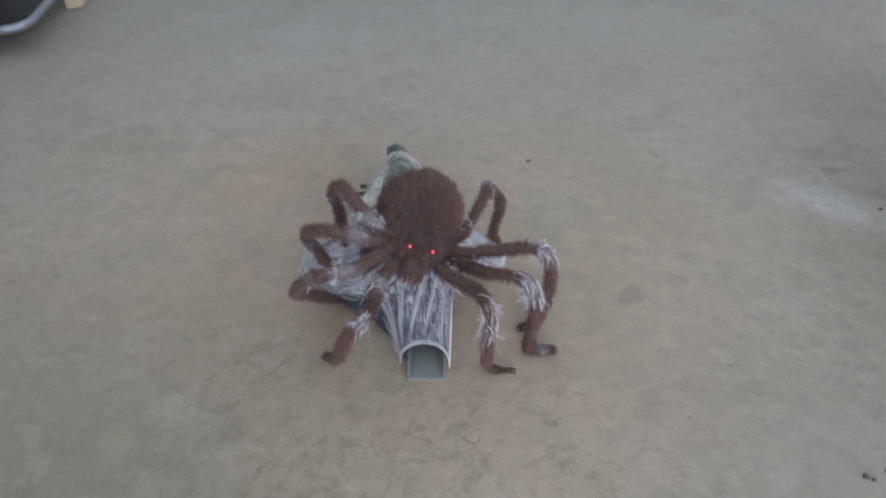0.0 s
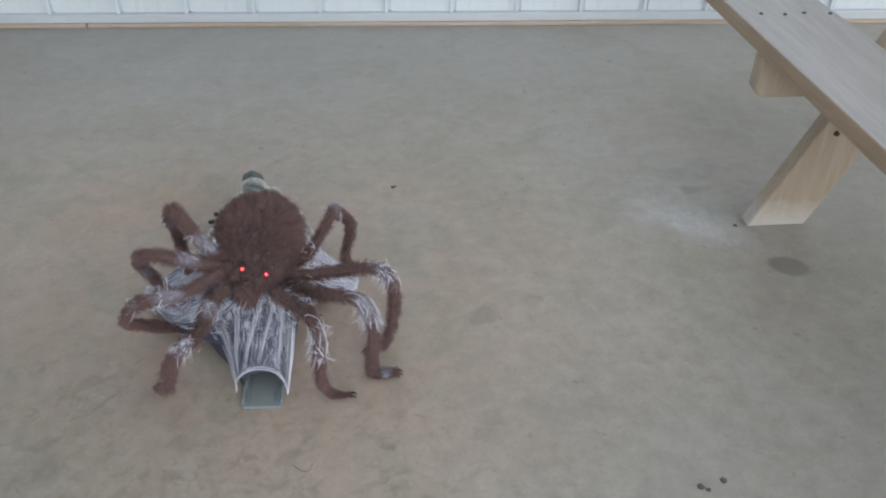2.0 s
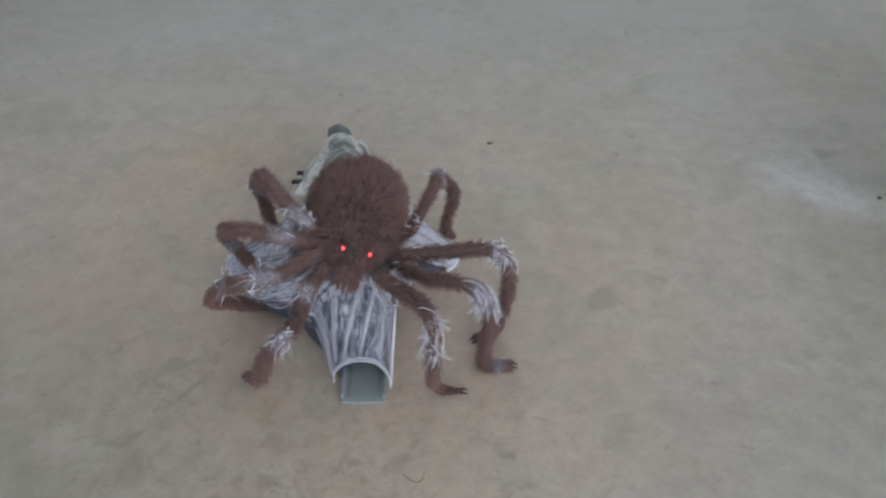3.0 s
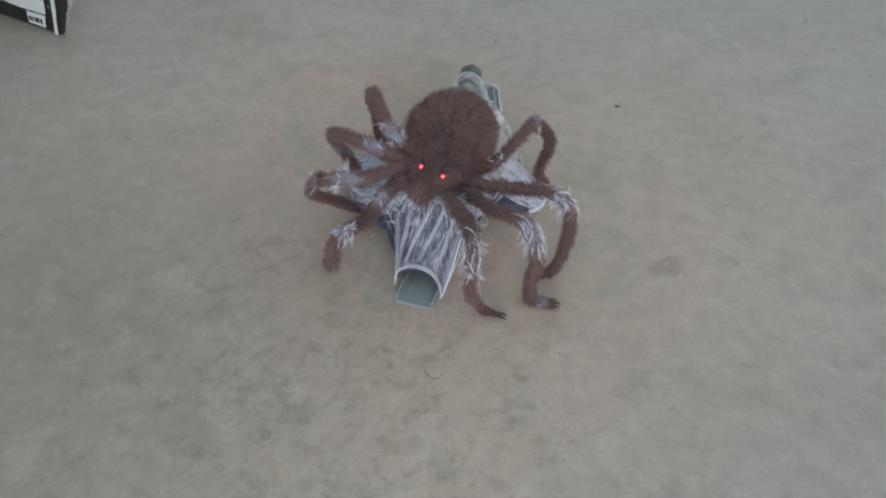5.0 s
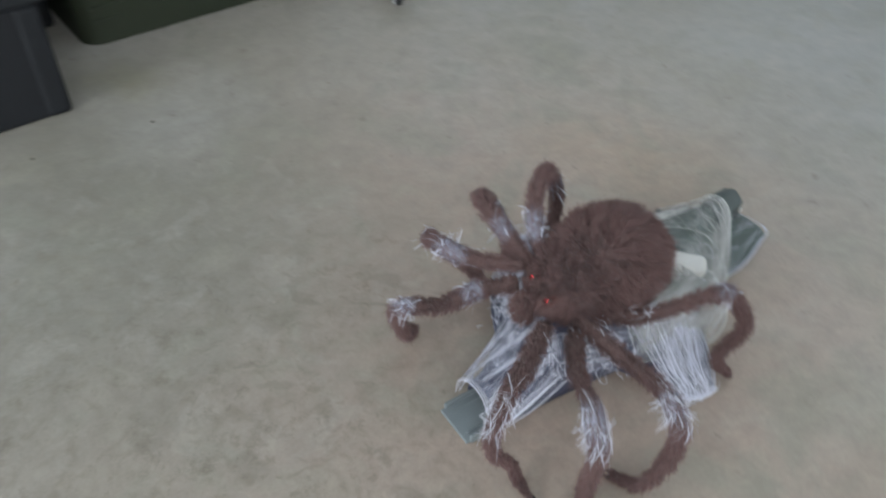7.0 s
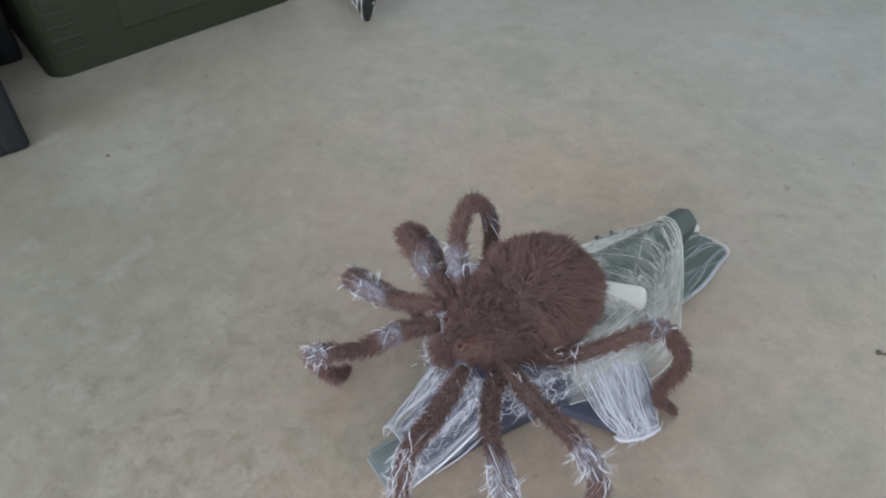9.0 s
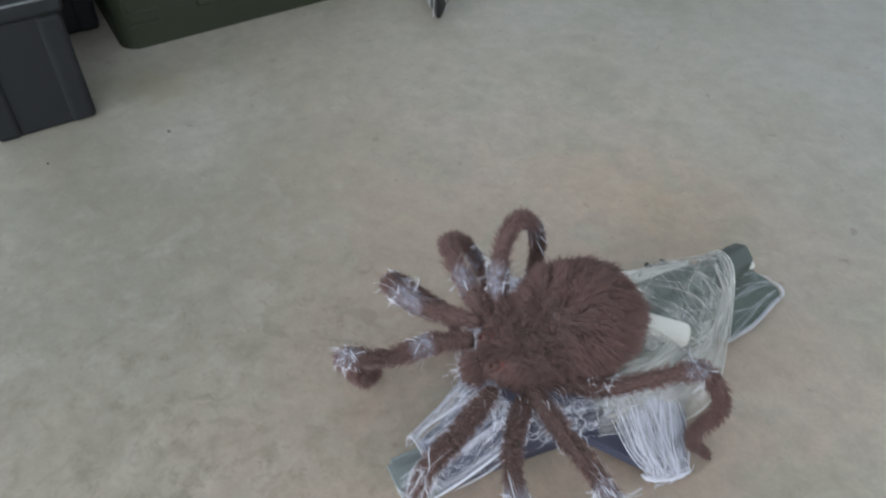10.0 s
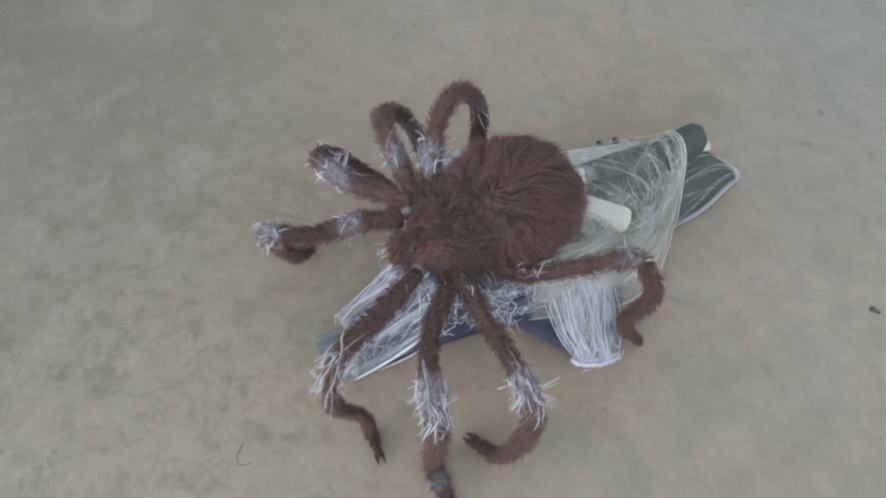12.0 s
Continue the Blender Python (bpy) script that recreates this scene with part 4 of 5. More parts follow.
# joints of each leg from the body to its foot, and where web clings to it
LEGS = [
    (((0.076, 1.166, 0.152), (0.128, 1.098, 0.176), (0.159, 1.046, 0.183), (0.163, 1.022, 0.128), (0.162, 1.026, 0.079), (0.163, 1.055, 0.032), (0.178, 1.059, 0.009), (0.207, 1.057, 0.009)), ((0.27, 0.42, 46), (0.02, 0.06, 4))),
    (((0.101, 1.198, 0.146), (0.161, 1.148, 0.162), (0.223, 1.118, 0.174), (0.249, 1.115, 0.117), (0.244, 1.114, 0.037), (0.249, 1.111, 0.007), (0.289, 1.109, 0.009)), ((0.33, 0.47, 52), (0.03, 0.08, 5), (0.88, 0.97, 4))),
    (((0.088, 1.212, 0.151), (0.180, 1.208, 0.164), (0.256, 1.209, 0.168), (0.283, 1.214, 0.123), (0.283, 1.205, 0.064), (0.267, 1.187, 0.011), (0.233, 1.166, 0.009)), ((0.31, 0.45, 48), (0.04, 0.09, 5))),
    (((0.082, 1.244, 0.143), (0.127, 1.299, 0.143), (0.167, 1.381, 0.172), (0.173, 1.418, 0.154), (0.199, 1.426, 0.112), (0.185, 1.408, 0.045), (0.199, 1.429, 0.010)), ((0.11, 0.19, 18), (0.34, 0.44, 14))),
    (((-0.002, 1.181, 0.160), (-0.028, 1.132, 0.153), (-0.038, 1.081, 0.142), (-0.051, 1.028, 0.157), (-0.078, 1.028, 0.118), (-0.102, 1.056, 0.040), (-0.131, 1.086, 0.010)), ((0.15, 0.24, 10), (0.46, 0.55, 26))),
    (((-0.012, 1.197, 0.179), (-0.071, 1.147, 0.171), (-0.126, 1.119, 0.178), (-0.162, 1.143, 0.144), (-0.193, 1.177, 0.083), (-0.167, 1.222, 0.036), (-0.121, 1.213, 0.033)), ((0.17, 0.29, 16), (0.36, 0.44, 8))),
    (((-0.003, 1.207, 0.170), (-0.071, 1.203, 0.199), (-0.142, 1.212, 0.205), (-0.175, 1.254, 0.161), (-0.159, 1.278, 0.098), (-0.137, 1.274, 0.059), (-0.129, 1.268, 0.044)), ((0.12, 0.21, 8), (0.5, 0.6, 5))),
    (((-0.003, 1.227, 0.171), (-0.056, 1.245, 0.214), (-0.103, 1.294, 0.242), (-0.131, 1.340, 0.199), (-0.124, 1.347, 0.156), (-0.115, 1.336, 0.091), (-0.107, 1.344, 0.042)), ((0.08, 0.18, 16), (0.48, 0.6, 9))),
]


def furry_leg(pts, slim):
    line = spline(np.array(pts) - ORIGIN, 7)
    n = len(line)
    s = np.linspace(0, 1, n)
    rad = 0.0090 + 0.0012 * np.sin(s * 11 + pts[0][0] * 90) - 0.0045 * np.clip((s - 0.82) / 0.18, 0, 1)
    rad *= 1 - slim * np.clip((s - 0.35) / 0.35, 0, 1)
    rad[-1] *= 0.5
    p, f = tube_data(line, rad, 10)
    tang, u, v = frames_along(line)
    cnt = 5200
    k = rng.uniform(0, n - 1.001, cnt)
    i = k.astype(int)
    w = (k - i)[:, None]
    c = line[i] * (1 - w) + line[i + 1] * w
    a = rng.uniform(0, 2 * math.pi, cnt)
    nn = np.cos(a)[:, None] * u[i] + np.sin(a)[:, None] * v[i]
    roots = c + nn * (rad[i] * 0.95)[:, None]
    roots[:, 2] = np.maximum(roots[:, 2], 0.002)
    keep = off_eyes(roots)
    sp, sf = clear_eyes(*strands(rng, roots[keep], nn[keep], tang[i][keep] * 0.8 + tufts(roots[keep], 170, 0.18, 0.30), (0.0098 - 0.010 * slim * np.clip((k[keep] / n - 0.35) / 0.35, 0, 1) - 0.003 * np.clip((k[keep] / n - 0.84) / 0.16, 0, 1))[:, None], 0.0005, lean=0.9))
    # two small dark claws at the foot
    tip, d = line[-1], tang[-1]
    claws = []
    for sgn in (-1, 1):
        side = np.cross(d, [0, 0, 1.0]) * sgn * 0.004
        cl = spline([tip + side - d * 0.002, tip + side + d * 0.006, tip + side + d * 0.010 + np.array([0, 0, -0.004])], 3)
        cl[:, 2] = np.maximum(cl[:, 2], 0.003)
        q, g = tube_data(cl, np.linspace(0.0026, 0.0006, len(cl)), 6)
        claws.append((q, g, 2, True))
    return joined("leg", [(p, f, 0, True), (sp, sf, 1, False)] + claws, [M_SKIN, M_FUR, M_CLAW]), line, rad, (tang, u, v)


def clinging(line, rad, fr, spans):
    """White fibres that wrap a leg, run along it or stick out."""
    tang, u, v = fr
    n = len(line)
    out, rr = [], []
    for s0, s1, count in spans:
        for k in range(int(count * 2.1)):
            a = rng.uniform(0, 6.28)
            b0 = rng.uniform(s0, s1) * (n - 1)
            ln = rng.uniform(0.15, 0.6) * (s1 - s0) * (n - 1) * rng.choice([-1, 1, 1, 1, 1])
            da = rng.normal() * 0.6
            wild = rng.uniform(0.3, 1.4)
            spike = rng.uniform() < 0.45
            cu, ph = rng.uniform(0.0001, 0.0007), rng.uniform(0, 6.28)
            pl = []
            for q in range(7):
                t = q / 6
                x = min(n - 1.001, max(0, b0 + ln * t))
                i = int(x)
                c = line[i] * (1 - x + i) + line[i + 1] * (x - i)
                w = a + da * t
                lift = 0.0045 + ((0.010 * t * t * wild) if spike else 0.003 * math.sin(3.1 * t))
                e = c + (rad[i] + lift) * (math.cos(w) * u[i] + math.sin(w) * v[i]) - np.array([0, 0, 0.006 * t * t if spike else 0])
                e = e + cu * (math.sin(ph + 7 * t) * u[i] + math.cos(ph + 6 * t) * tang[i])
                e[2] = max(e[2], 0.003)
                pl.append(e)
            out.append(pl)
            rr.append(rng.uniform(0.0001, 0.00025) if k % 10 else rng.uniform(0.0005, 0.0009))
        # curved wisps of several fibres that stand off the leg
        for k in range(int(count * 0.42)):
            a, x = rng.uniform(0, 6.28), rng.uniform(s0, s1) * (n - 1)
            i = min(n - 2, int(x))
            c = line[i] * (1 - x + i) + line[i + 1] * (x - i)
            ro = math.cos(a) * u[i] + math.sin(a) * v[i]
            way = ro * rng.uniform(0.5, 1.0) + tang[i] * rng.uniform(-0.2, 1.0) + rng.normal(size=3) * 0.25
            way /= np.linalg.norm(way)
            bow = rng.normal(size=3) * 0.0035 - np.array([0, 0, 0.0035])
            size = rng.uniform(0.010, 0.021)
            for _ in range(3):
                p = c + ro * (rad[i] + 0.001) + rng.normal(size=3) * 0.0012
                w = way + rng.normal(size=3) * 0.12
                pl = [p + w * size * t + bow * t * t * 1.6 for t in (0, 0.25, 0.5, 0.75, 1.0)]
                for e in pl:
                    e[2] = max(e[2], 0.003)
                out.append(pl)
                rr.append(rng.uniform(0.0002, 0.0005))
    return joined("clinging_web", [fibre_group(out, rr)], [M_WEB])


SLIM = (0.38, 0.05, 0.12, 0.15, 0.08, 0.15, 0.15, 0.15)
for (pts, spans), slim in zip(LEGS, SLIM):
    me, line, rad, fr = furry_leg(pts, slim)
    leg = part("leg", me, None, spider)
    tagged(part("clinging_web", clinging(line, rad, fr, spans), None, leg, "white web fibres"), kind="stuff")
    for s0, s1, count in spans:
        i0, i1 = max(0, int(s0 * (len(line) - 1))), min(len(line) - 1, int(s1 * (len(line) - 1)) + 2)
        if i1 - i0 > 3 and (s0 > 0.28 or pts[0][0] < 0.01):
            ang = np.linspace(0, 2 * math.pi, 13)
            grid = np.array([[line[i] + (rad[i] + 0.0042) * (math.cos(a) * fr[1][i] + math.sin(a) * fr[2][i]) for a in ang] for i in range(i0, i1)])
            part("web_sleeve", sheet_mesh("web_sleeve", grid, [M_VEIL_SLEEVE], 0.002, s0 * 50), None, leg, "pale web sleeve")
# pale fringe below the head
lines, rr = [], []
for k in range(90):
    a = rng.uniform(-2.9, 0.2) if k % 3 else rng.uniform(-0.9, 0.6)
    p = np.array([0.045 + 0.056 * math.cos(a), 1.215 + 0.058 * math.sin(a), 0.140 + rng.normal() * 0.008]) - ORIGIN
    d = np.array([math.cos(a), math.sin(a), rng.uniform(-0.9, 0.4)]) * rng.uniform(0.012, 0.030)
    lines.append([p, p + d * 0.5 + rng.normal(size=3) * 0.003, p + d + rng.normal(size=3) * 0.004 - np.array([0, 0, 0.004])])
    rr.append(rng.uniform(0.00015, 0.0005))
part("fringe", joined("fringe", [fibre_group(lines, rr)], [M_WEB]), None, spider, "white web fibres")


# ---- the picnic table ----
table = thing("picnic_table", "plain wooden picnic table with a greyed bench plank", "picnic table", (1.056, 1.57, 0), 2.3)


def board(name, lo, hi, mat, parent, m=None, label=""):
    return part(name, box_bm(lo, hi, 0.004, 2, m), mat, parent, label)


bench_len = (-1.30, 0.42)
def plank_with_edges(lo, hi):
    """A plank with brown sawn edges and a greyed top, sky sheen painted in."""
    bm = box_bm(lo, hi, 0.004, 2)
    bm.normal_update()
    for f in bm.faces:
        f.material_index = 0 if f.normal.z > 0.6 else 1
    return part("bench_plank", bm, [M_BENCH_TOP, M_BENCH], table, "greyed wide bench plank")


plank_with_edges((0.0, bench_len[0], 0.395), (0.224, bench_len[1], 0.432))
plank_with_edges((1.227, bench_len[0], 0.395), (1.462, bench_len[1], 0.432))
for k in range(5):
    board("top_plank", (0.40 + 0.134 * k, bench_len[0], 0.700), (0.40 + 0.134 * k + 0.130, bench_len[1], 0.738), M_BENCH_TOP, table)
for y in (0.03, -1.05):
    # cross beam under the benches, with its low corners cut off
    bm = bmesh.new()
    prof = [(0.0, 0.394), (1.472, 0.394), (1.472, 0.325), (1.454, 0.305), (0.016, 0.305), (0.0, 0.325)]
    a = [bm.verts.new((x, y, z)) for x, z in prof]
    b = [bm.verts.new((x, y + 0.038, z)) for x, z in prof]
    bm.faces.new(a[::-1])
    bm.faces.new(b)
    for i in range(6):
        bm.faces.new((a[i], a[(i + 1) % 6], b[(i + 1) % 6], b[i]))
    bmesh.ops.recalc_face_normals(bm, faces=bm.faces)
    bmesh.ops.bevel(bm, geom=list(bm.edges), offset=0.003, segments=1, affect="EDGES")
    part("cross_beam", bm, M_LEGWOOD, table)
    board("top_cleat", (0.42, y, 0.612), (1.04, y + 0.038, 0.699), M_LEGWOOD, table)
    for sgn in (1, -1):
        bm = bmesh.new()
        xs = [(0.044, 0.0), (0.182, 0.0), (0.182 + 0.30, 0.699), (0.044 + 0.30, 0.699)]
        xs = [(x if sgn > 0 else 1.462 - x, z) for x, z in xs]
        a = [bm.verts.new((x, y - 0.042, z)) for x, z in xs]
        b = [bm.verts.new((x, y - 0.003, z)) for x, z in xs]
        bm.faces.new(a)
        bm.faces.new(b[::-1])
        for i in range(4):
            bm.faces.new((a[i], b[i], b[(i + 1) % 4], a[(i + 1) % 4]))
        bmesh.ops.recalc_face_normals(bm, faces=bm.faces)
        bmesh.ops.bevel(bm, geom=list(bm.edges), offset=0.003, segments=1, affect="EDGES")
        part("leg", bm, M_LEGWOOD, table)
def disc_bm(r, h, sides=10):
    bm = bmesh.new()
    bmesh.ops.create_cone(bm, cap_ends=True, segments=sides, radius1=r, radius2=r * 0.8, depth=h)
    return bm


for x in (0.050, 0.102, 0.149, 0.206):
    part("nail", disc_bm(0.0045, 0.003), M_BOXBLACK, table).location = (x, 0.180 + 0.004 * math.sin(x * 50), 0.4335)
bolt = part("bolt", disc_bm(0.006, 0.006), M_BOXBLACK, table)
bolt.matrix_basis = pose(0.166, -0.0445, 0.254, 90)

# ---- the rolling shop stool ----
stool = thing("rolling_stool", "black rolling shop stool with grey steel frame and tray", "rolling stool", (-1.465, 2.545, 0), 2.5)


def rounded_rect(hx, hy, r, z, n=6, far=None):
    out = []
    f = far or r
    for cx, cy, a0, r in ((hx - f, hy - f, 0, f), (-hx + r, hy - r, 90, r), (-hx + r, -hy + r, 180, r), (hx - r, -hy + r, 270, r)):
        out += [(cx + r * math.cos(radians(a0 + 90 * k / n)), cy + r * math.sin(radians(a0 + 90 * k / n)), z) for k in range(n + 1)]
    return out


def ring_tube(pts, radius, sides=8, flat=1.0):
    pts = np.array(pts + pts[:1])
    _, u, v = frames_along(pts)
    vs, fs = [], []
    n = len(pts) - 1
    for k in range(n):
        t = pts[(k + 1) % n] - pts[k - 1]
        t /= np.linalg.norm(t)
        o = np.cross(t, [0, 0, 1.0])
        for j in range(sides):
            w = 2 * math.pi * j / sides
            vs.append(pts[k] + radius * (math.cos(w) * o + flat * math.sin(w) * np.array([0, 0, 1.0])))
    for k in range(n):
        for j in range(sides):
            j2, k2 = (j + 1) % sides, (k + 1) % n
            fs.append((k * sides + j, k * sides + j2, k2 * sides + j2, k2 * sides + j))
    return vs, fs


HX, HY = 0.285, 0.250
vs, fs = ring_tube(rounded_rect(HX, HY, 0.075, 0.088, far=0.16), 0.010, 8, 1.5)
part("tray_rim", joined("tray_rim", [(vs, fs, 0, True)], [M_STEEL]), None, stool, "grey tubular steel rim")


def pad_bm(hx, hy, r, z0, z1, bevel, far=None):
    bm = bmesh.new()
    f = bm.faces.new([bm.verts.new(p) for p in rounded_rect(hx, hy, r, z0, far=far)])
    e = bmesh.ops.extrude_face_region(bm, geom=[f])
    bmesh.ops.translate(bm, vec=(0, 0, z1 - z0), verts=[g for g in e["geom"] if isinstance(g, bmesh.types.BMVert)])
    bmesh.ops.recalc_face_normals(bm, faces=bm.faces)
    if bevel:
        es = [e for e in bm.edges if abs(e.verts[0].co.z - z1) < 1e-6 and abs(e.verts[1].co.z - z1) < 1e-6]
        bmesh.ops.bevel(bm, geom=es, offset=bevel, segments=3, affect="EDGES")
    return bm


part("tray", pad_bm(HX - 0.012, HY - 0.012, 0.066, 0.078, 0.086, 0, 0.15), M_VINYL, stool, "black tray mat")
part("seat", pad_bm(0.200, 0.150, 0.05, 0.327, 0.392, 0.02), M_VINYL, stool, "black padded seat")
part("seat_pan", pad_bm(0.190, 0.140, 0.045, 0.318, 0.3265, 0), M_VINYL, stool)
bm = bmesh.new()
for k, (x, y, w, h) in enumerate(((-0.02, -0.03, 0.07, 0.018), (0.05, -0.01, 0.05, 0.02), (-0.06, 0.01, 0.04, 0.014))):
    add_box(bm, (x - w / 2, y - h / 2, 0.3925), (x + w / 2, y + h / 2, 0.3935), 0)
part("print", bm, M_BOXGREY, stool, "pale worn print")


def bar(name, a, b, w, h, mat, parent, label=""):
    a, b = Vector(a), Vector(b)
    d = b - a
    m = Matrix.Translation((a + b) / 2) @ d.to_track_quat("Z", "Y").to_matrix().to_4x4()
    return part(name, box_bm((-w / 2, -h / 2, -d.length / 2), (w / 2, h / 2, d.length / 2), min(w, h) * 0.2, 2, m), mat, parent, label)


bar("strut", (-0.06, -0.13, 0.090), (0.195, -0.13, 0.305), 0.026, 0.020, M_STEEL, stool, "grey steel strut")
bar("strut", (-0.05, 0.05, 0.090), (0.225, 0.05, 0.318), 0.046, 0.044, M_VINYL, stool, "black steel strut")
for y in (-0.13, 0.13):
    bar("rail", (-0.20, y, 0.308), (0.205, y, 0.308), 0.018, 0.018, M_STEEL, stool, "grey steel rail")
pin = part("pin", disc_bm(0.008, 0.03), M_CHROME, stool)
pin.matrix_basis = pose(0.190, -0.14, 0.300, 90)
bar("strap", (0.168, 0.130, 0.345), (0.207, 0.130, 0.135), 0.024, 0.018, M_VINYL, stool, "hanging black strap")
for sx_ in (-1, 1):
    for sy_ in (-1, 1):
        x, y = sx_ * (HX - 0.135), sy_ * (HY - 0.048)
        caster = part("caster", box_bm((x - 0.016, y - 0.012, 0.066), (x + 0.016, y + 0.012, 0.078), 0.002), M_CHROME, stool, "small swivel caster")
        bm = bmesh.new()
        add_box(bm, (x - 0.013, y - 0.014, 0.022), (x - 0.0105, y + 0.014, 0.066), 0.001)
        add_box(bm, (x + 0.0105, y - 0.014, 0.022), (x + 0.013, y + 0.014, 0.066), 0.001)
        add_box(bm, (x - 0.013, y - 0.020, 0.040), (x + 0.013, y - 0.0175, 0.066), 0.001)
        part("fork", bm, M_CHROME, caster)
        bm = bmesh.new()
        bmesh.ops.create_cone(bm, cap_ends=True, segments=20, radius1=0.024, radius2=0.024, depth=0.018, matrix=pose(x, y, 0.024, 0, 90))
        bmesh.ops.bevel(bm, geom=[e for e in bm.edges if e.calc_length() < 0.012], offset=0.003, segments=2, affect="EDGES")
        part("wheel", bm, M_RUBBER, caster, "black rubber wheel")

# ---- the board leaning on the wall ----
plank = thing("pine_board", "short pale pine board leaning against the steel wall", "board", (-1.163, 2.672, 0), 6)
bm = bmesh.new()
prof = [(-0.033, 0.0), (0.014, 0.0), (0.027, 0.012), (0.033, 0.035), (0.033, 0.62), (-0.033, 0.62)]
f = bm.faces.new([bm.verts.new((x, -0.019, z)) for x, z in prof])
e = bmesh.ops.extrude_face_region(bm, geom=[f])
bmesh.ops.translate(bm, vec=(0, 0.038, 0), verts=[g for g in e["geom"] if isinstance(g, bmesh.types.BMVert)])
bmesh.ops.recalc_face_normals(bm, faces=bm.faces)
bmesh.ops.bevel(bm, geom=list(bm.edges), offset=0.003, segments=2, affect="EDGES", clamp_overlap=True)
bmesh.ops.transform(bm, matrix=pose(0, 0, 0.004, -13, -5, 0), verts=bm.verts)
part("timber", bm, M_PINE, plank)

# ---- the printed bag ----
bag = thing("printed_bag", "crumpled black bag with white print standing on the floor", "bag", (-1.150, 1.655, 0), -12)


def bag_point(x, y, z):
    """The bag widens towards its top, where it sags to one side."""
    return (x + 0.34 * z * max(0.0, (x + 0.40) / 0.40), y * min(1.0, 0.22 + z / 0.13) if y > 0 else y, z)


def bag_panel(x0, x1, z0, z1, y, nx, nz, mats, crumple=0.004, thick=0.0012, side=False):
    grid = np.zeros((nz + 1, nx + 1, 3))
    for i in range(nz + 1):
        for j in range(nx + 1):
            z = z0 + (z1 - z0) * i / nz
            a = x0 + (x1 - x0) * j / nx
            p = np.array(bag_point(0.0, a, z) if side else bag_point(a, y, z))
            q = Vector(p * 22)
            k = crumple * (noise.noise(q) + 0.5 * noise.noise(q * 2.3)) * min(1.0, z / 0.04)
            grid[i, j] = p + (np.array([k + y, 0, 0]) if side else np.array([0, k, 0]))
    return sheet_mesh("bag_panel", grid, mats)


bm = bmesh.new()
add_box(bm, (-0.40, 0.0, 0.0), (0.0, 0.048, 0.29), 0.004, 2)
bmesh.ops.subdivide_edges(bm, edges=list(bm.edges), cuts=3, use_grid_fill=True)
for vtx in bm.verts:
    p = bag_point(*vtx.co)
    k = 0.006 * noise.noise(Vector(p) * 18) * min(1.0, vtx.co.z / 0.04)
    vtx.co = (p[0] + k, p[1] + k, p[2])
part("body", bm, M_BOXBLACK, bag, "black bag film", True)
part("front_print", bag_panel(-0.39, -0.042, 0.055, 0.285, -0.008, 16, 12, [M_BOXWHITE]), None, bag, "white printed panel")
part("band", bag_panel(-0.39, -0.042, 0.098, 0.128, -0.0105, 16, 3, [M_BOXGREY]), None, bag, "grey printed band")
part("edge_stripe", bag_panel(-0.015, -0.001, 0.004, 0.285, -0.008, 2, 14, [M_BOXWHITE]), None, bag, "white edge stripe")
part("label", bag_panel(-0.112, -0.046, 0.014, 0.050, -0.008, 6, 4, [M_BOXWHITE]), None, bag, "small white label")
for k, w in enumerate((0.008, 0.005, 0.010, 0.006, 0.008)):
    x = -0.104 + 0.010 * k
    part("print_bar", bag_panel(x, x + w, 0.024, 0.038, -0.010, 1, 1, [M_BOXBLACK]), None, bag)
for k in range(18):
    y, z = rng.uniform(0.016, 0.040), rng.uniform(0.03, 0.26)
    w, h = rng.uniform(0.002, 0.006), rng.uniform(0.006, 0.026)
    part("print_fleck", bag_panel(y, min(0.046, y + w), z, min(0.28, z + h), 0.009, 1, 2, [M_BOXWHITE], side=True), None, bag)
for k in range(5):
    x, z = rng.uniform(-0.040, -0.026), rng.uniform(0.05, 0.26)
    part("print_fleck", bag_panel(x, x + rng.uniform(0.002, 0.007), z, z + rng.uniform(0.003, 0.010), -0.008, 1, 2, [M_BOXGREY]), None, bag)

# ---- storage bins ----
tote = thing("storage_bin", "dark grey plastic storage bin with ribbed corners and lid", "storage bin", (-1.272, 0.687, 0), 5.0, "storage bins")
X1, Y1 = 0.205, 0.102
part("body", box_bm((-X1 + 0.006, -Y1 + 0.008, 0.0), (X1 - 0.006, Y1 - 0.008, 0.245), 0.008, 3), M_PLASTIC, tote)
for sx_ in (-1, 1):
    for sy_ in (-1, 1):
        m = pose(sx_ * (X1 - 0.030), sy_ * (Y1 - 0.026), 0)
        part("corner_post", box_bm((-0.030, -0.026, 0.0), (0.030, 0.026, 0.246), 0.012, 3, m), M_PLASTIC, tote)
part("lid", box_bm((-X1 - 0.008, -Y1 - 0.008, 0.247), (X1 + 0.008, Y1 + 0.008, 0.285), 0.010, 3), M_PLASTIC, tote)
part("lid_ridge", box_bm((-X1 + 0.03, -Y1 + 0.03, 0.285), (X1 - 0.03, Y1 - 0.03, 0.297), 0.005, 2), M_PLASTIC, tote)

vs, fs = ring_tube(rounded_rect(X1 - 0.055, Y1 - 0.045, 0.02, 0.2972), 0.0014, 6, 1.0)
part("lid_groove", joined("lid_groove", [(vs, fs, 0, True)], [M_SCUFF]), None, tote, "pale scuffed ridge")
vs, fs = ring_tube(rounded_rect(X1 + 0.006, Y1 + 0.006, 0.014, 0.281), 0.0024, 6, 1.0)
part("lid_edge", joined("lid_edge", [(vs, fs, 0, True)], [M_SCUFF]), None, tote, "pale scuffed edge")

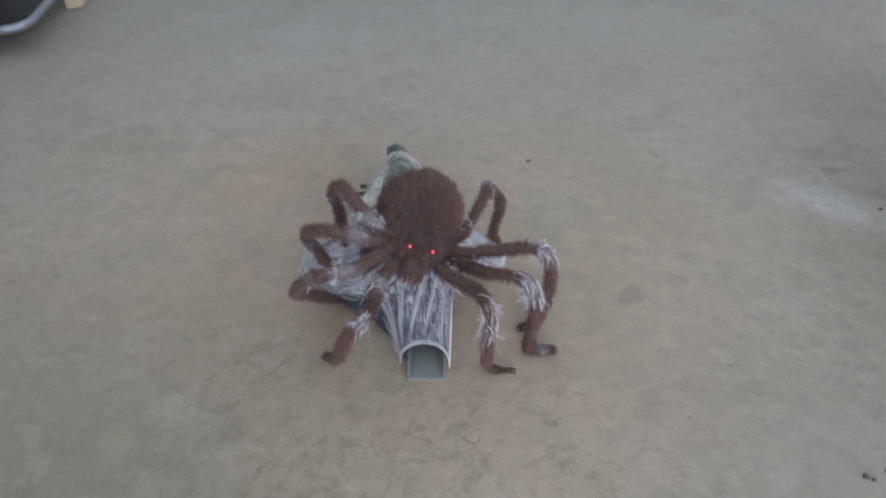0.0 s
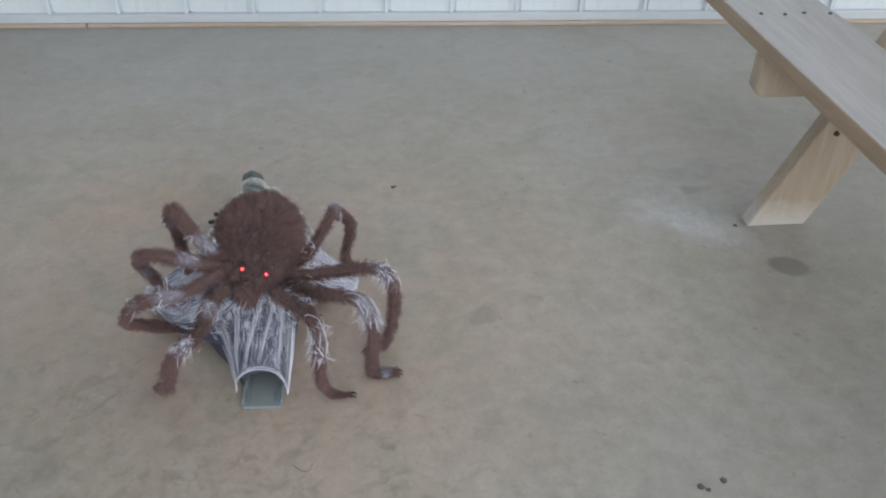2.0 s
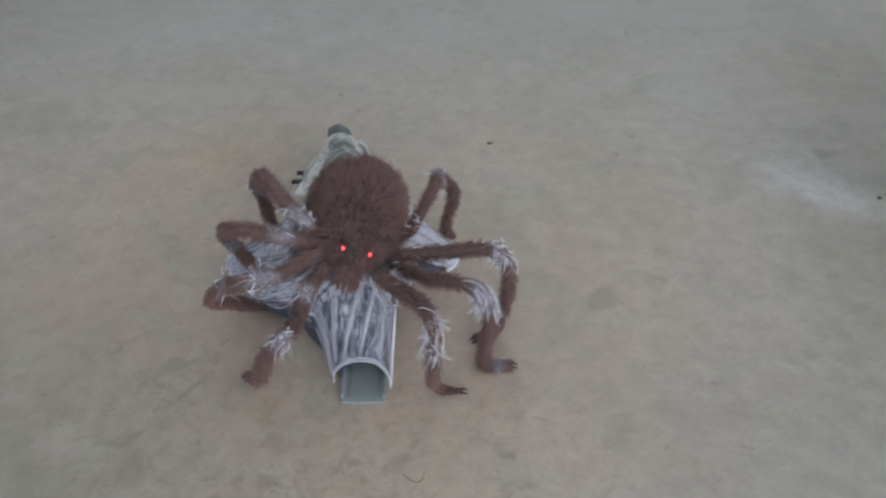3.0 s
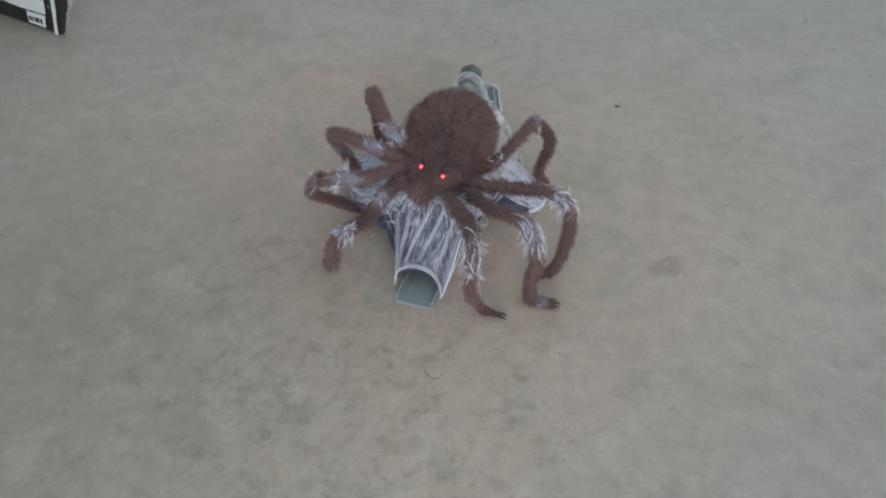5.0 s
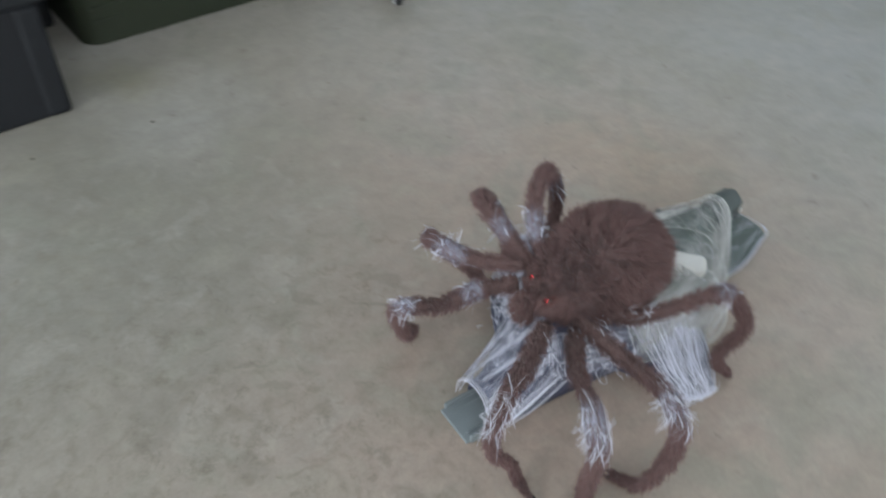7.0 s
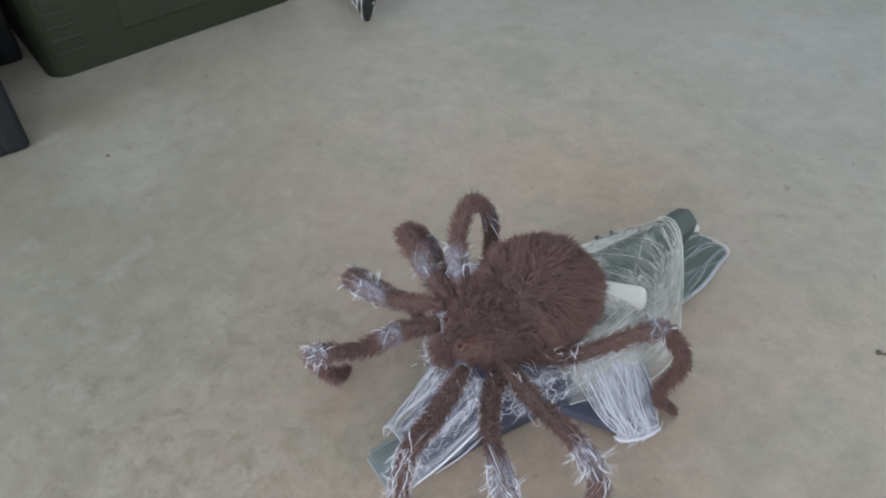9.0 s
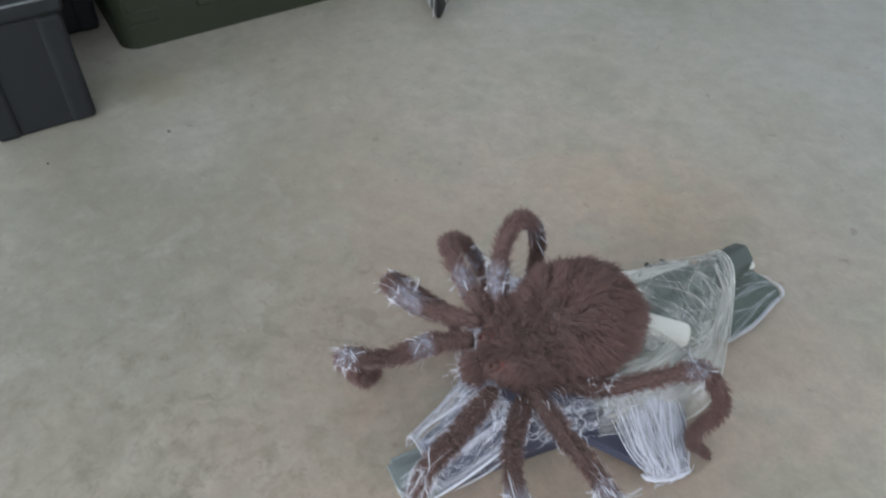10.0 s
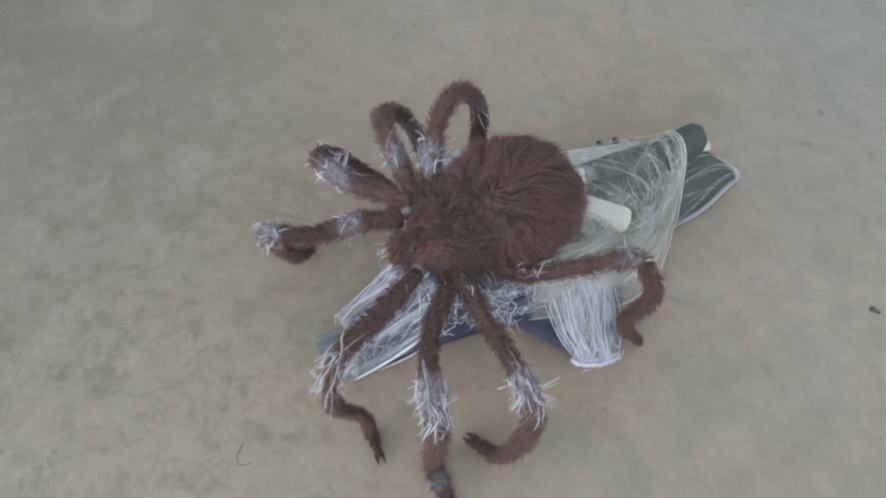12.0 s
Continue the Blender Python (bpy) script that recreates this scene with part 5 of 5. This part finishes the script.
# unseen second bin, added to darken the gap between the other two
copy_thing(tote, pose(-1.705, 0.752, 0, 0, 0, 5.0))

bin2 = thing("storage_bin", "large olive green plastic bin with moulded ribs", "storage bin", (-1.683, 1.2175, 0), 4.5)
# size out of view, enlarged to keep the gap beside it in shade
X2, Y2, H2 = 0.330, 0.360, 0.52
bm = pad_bm(X2, Y2, 0.055, 0.0, H2, 0.0)
for vtx in bm.verts:
    k = 0.94 + 0.06 * vtx.co.z / H2
    vtx.co.x *= k
    vtx.co.y *= k
part("body", bm, M_OLIVE, bin2, smooth=False)
for k in range(6):
    z = 0.055 + 0.032 * k
    for ys in (-1, 1):
        part("rib", box_bm((X2 * 0.945 - 0.006, ys * Y2 * 0.93 - 0.055 if ys > 0 else -Y2 * 0.93 - 0.005 + 0.03, z), (X2 * 0.945 + 0.008, ys * Y2 * 0.93 - 0.025 if ys > 0 else -Y2 * 0.93 + 0.10, z + 0.012), 0.004, 2), M_OLIVE, bin2)
part("panel", box_bm((X2 * 0.945 - 0.004, -0.14, 0.07), (X2 * 0.945 + 0.007, 0.17, 0.33), 0.006, 3), M_OLIVE, bin2)
vs, fs = ring_tube(rounded_rect(X2 + 0.004, Y2 + 0.004, 0.058, H2), 0.011, 8, 1.0)
part("rim", joined("rim", [(vs, fs, 0, True)], [M_OLIVE]), None, bin2)

# ---- crumbs and scraps on the floor ----
def crumb(x, y, r, name="dirt_crumb", label="small dark crumb of dirt on the concrete", mat=None):
    bm = bmesh.new()
    bmesh.ops.create_icosphere(bm, subdivisions=2, radius=r)
    for vtx in bm.verts:
        vtx.co *= 1 + 0.45 * noise.noise(vtx.co * (1.3 / r) + Vector((x * 40, y * 40, 0)))
        vtx.co.z = max(0.0, vtx.co.z * 0.5 + r * 0.25)
    ob = part(name, bm, mat or M_DIRT, None, smooth=True)
    ob.location = (x, y, 0.0)
    return tagged(ob, label, "dirt", "crumbs on the floor")


for x, y, r in ((0.285, 1.753, 0.0045), (0.292, 1.757, 0.0025), (0.766, 0.844, 0.0055), (0.776, 0.838, 0.004), (0.805, 0.855, 0.0055), (0.831, 0.810, 0.005), (-0.945, 0.934, 0.0035),
                (-0.941, 0.689, 0.003), (1.075, 1.565, 0.005)):
    crumb(x, y, r)
hair = part("hair_curl", tube_bm([(0.120, 0.912, 0.002), (0.135, 0.900, 0.002), (0.147, 0.902, 0.002), (0.150, 0.916, 0.002)], 0.0005, 5), M_DIRT)
tagged(hair, "thin dark curled fibre lying on the concrete", "fibre")
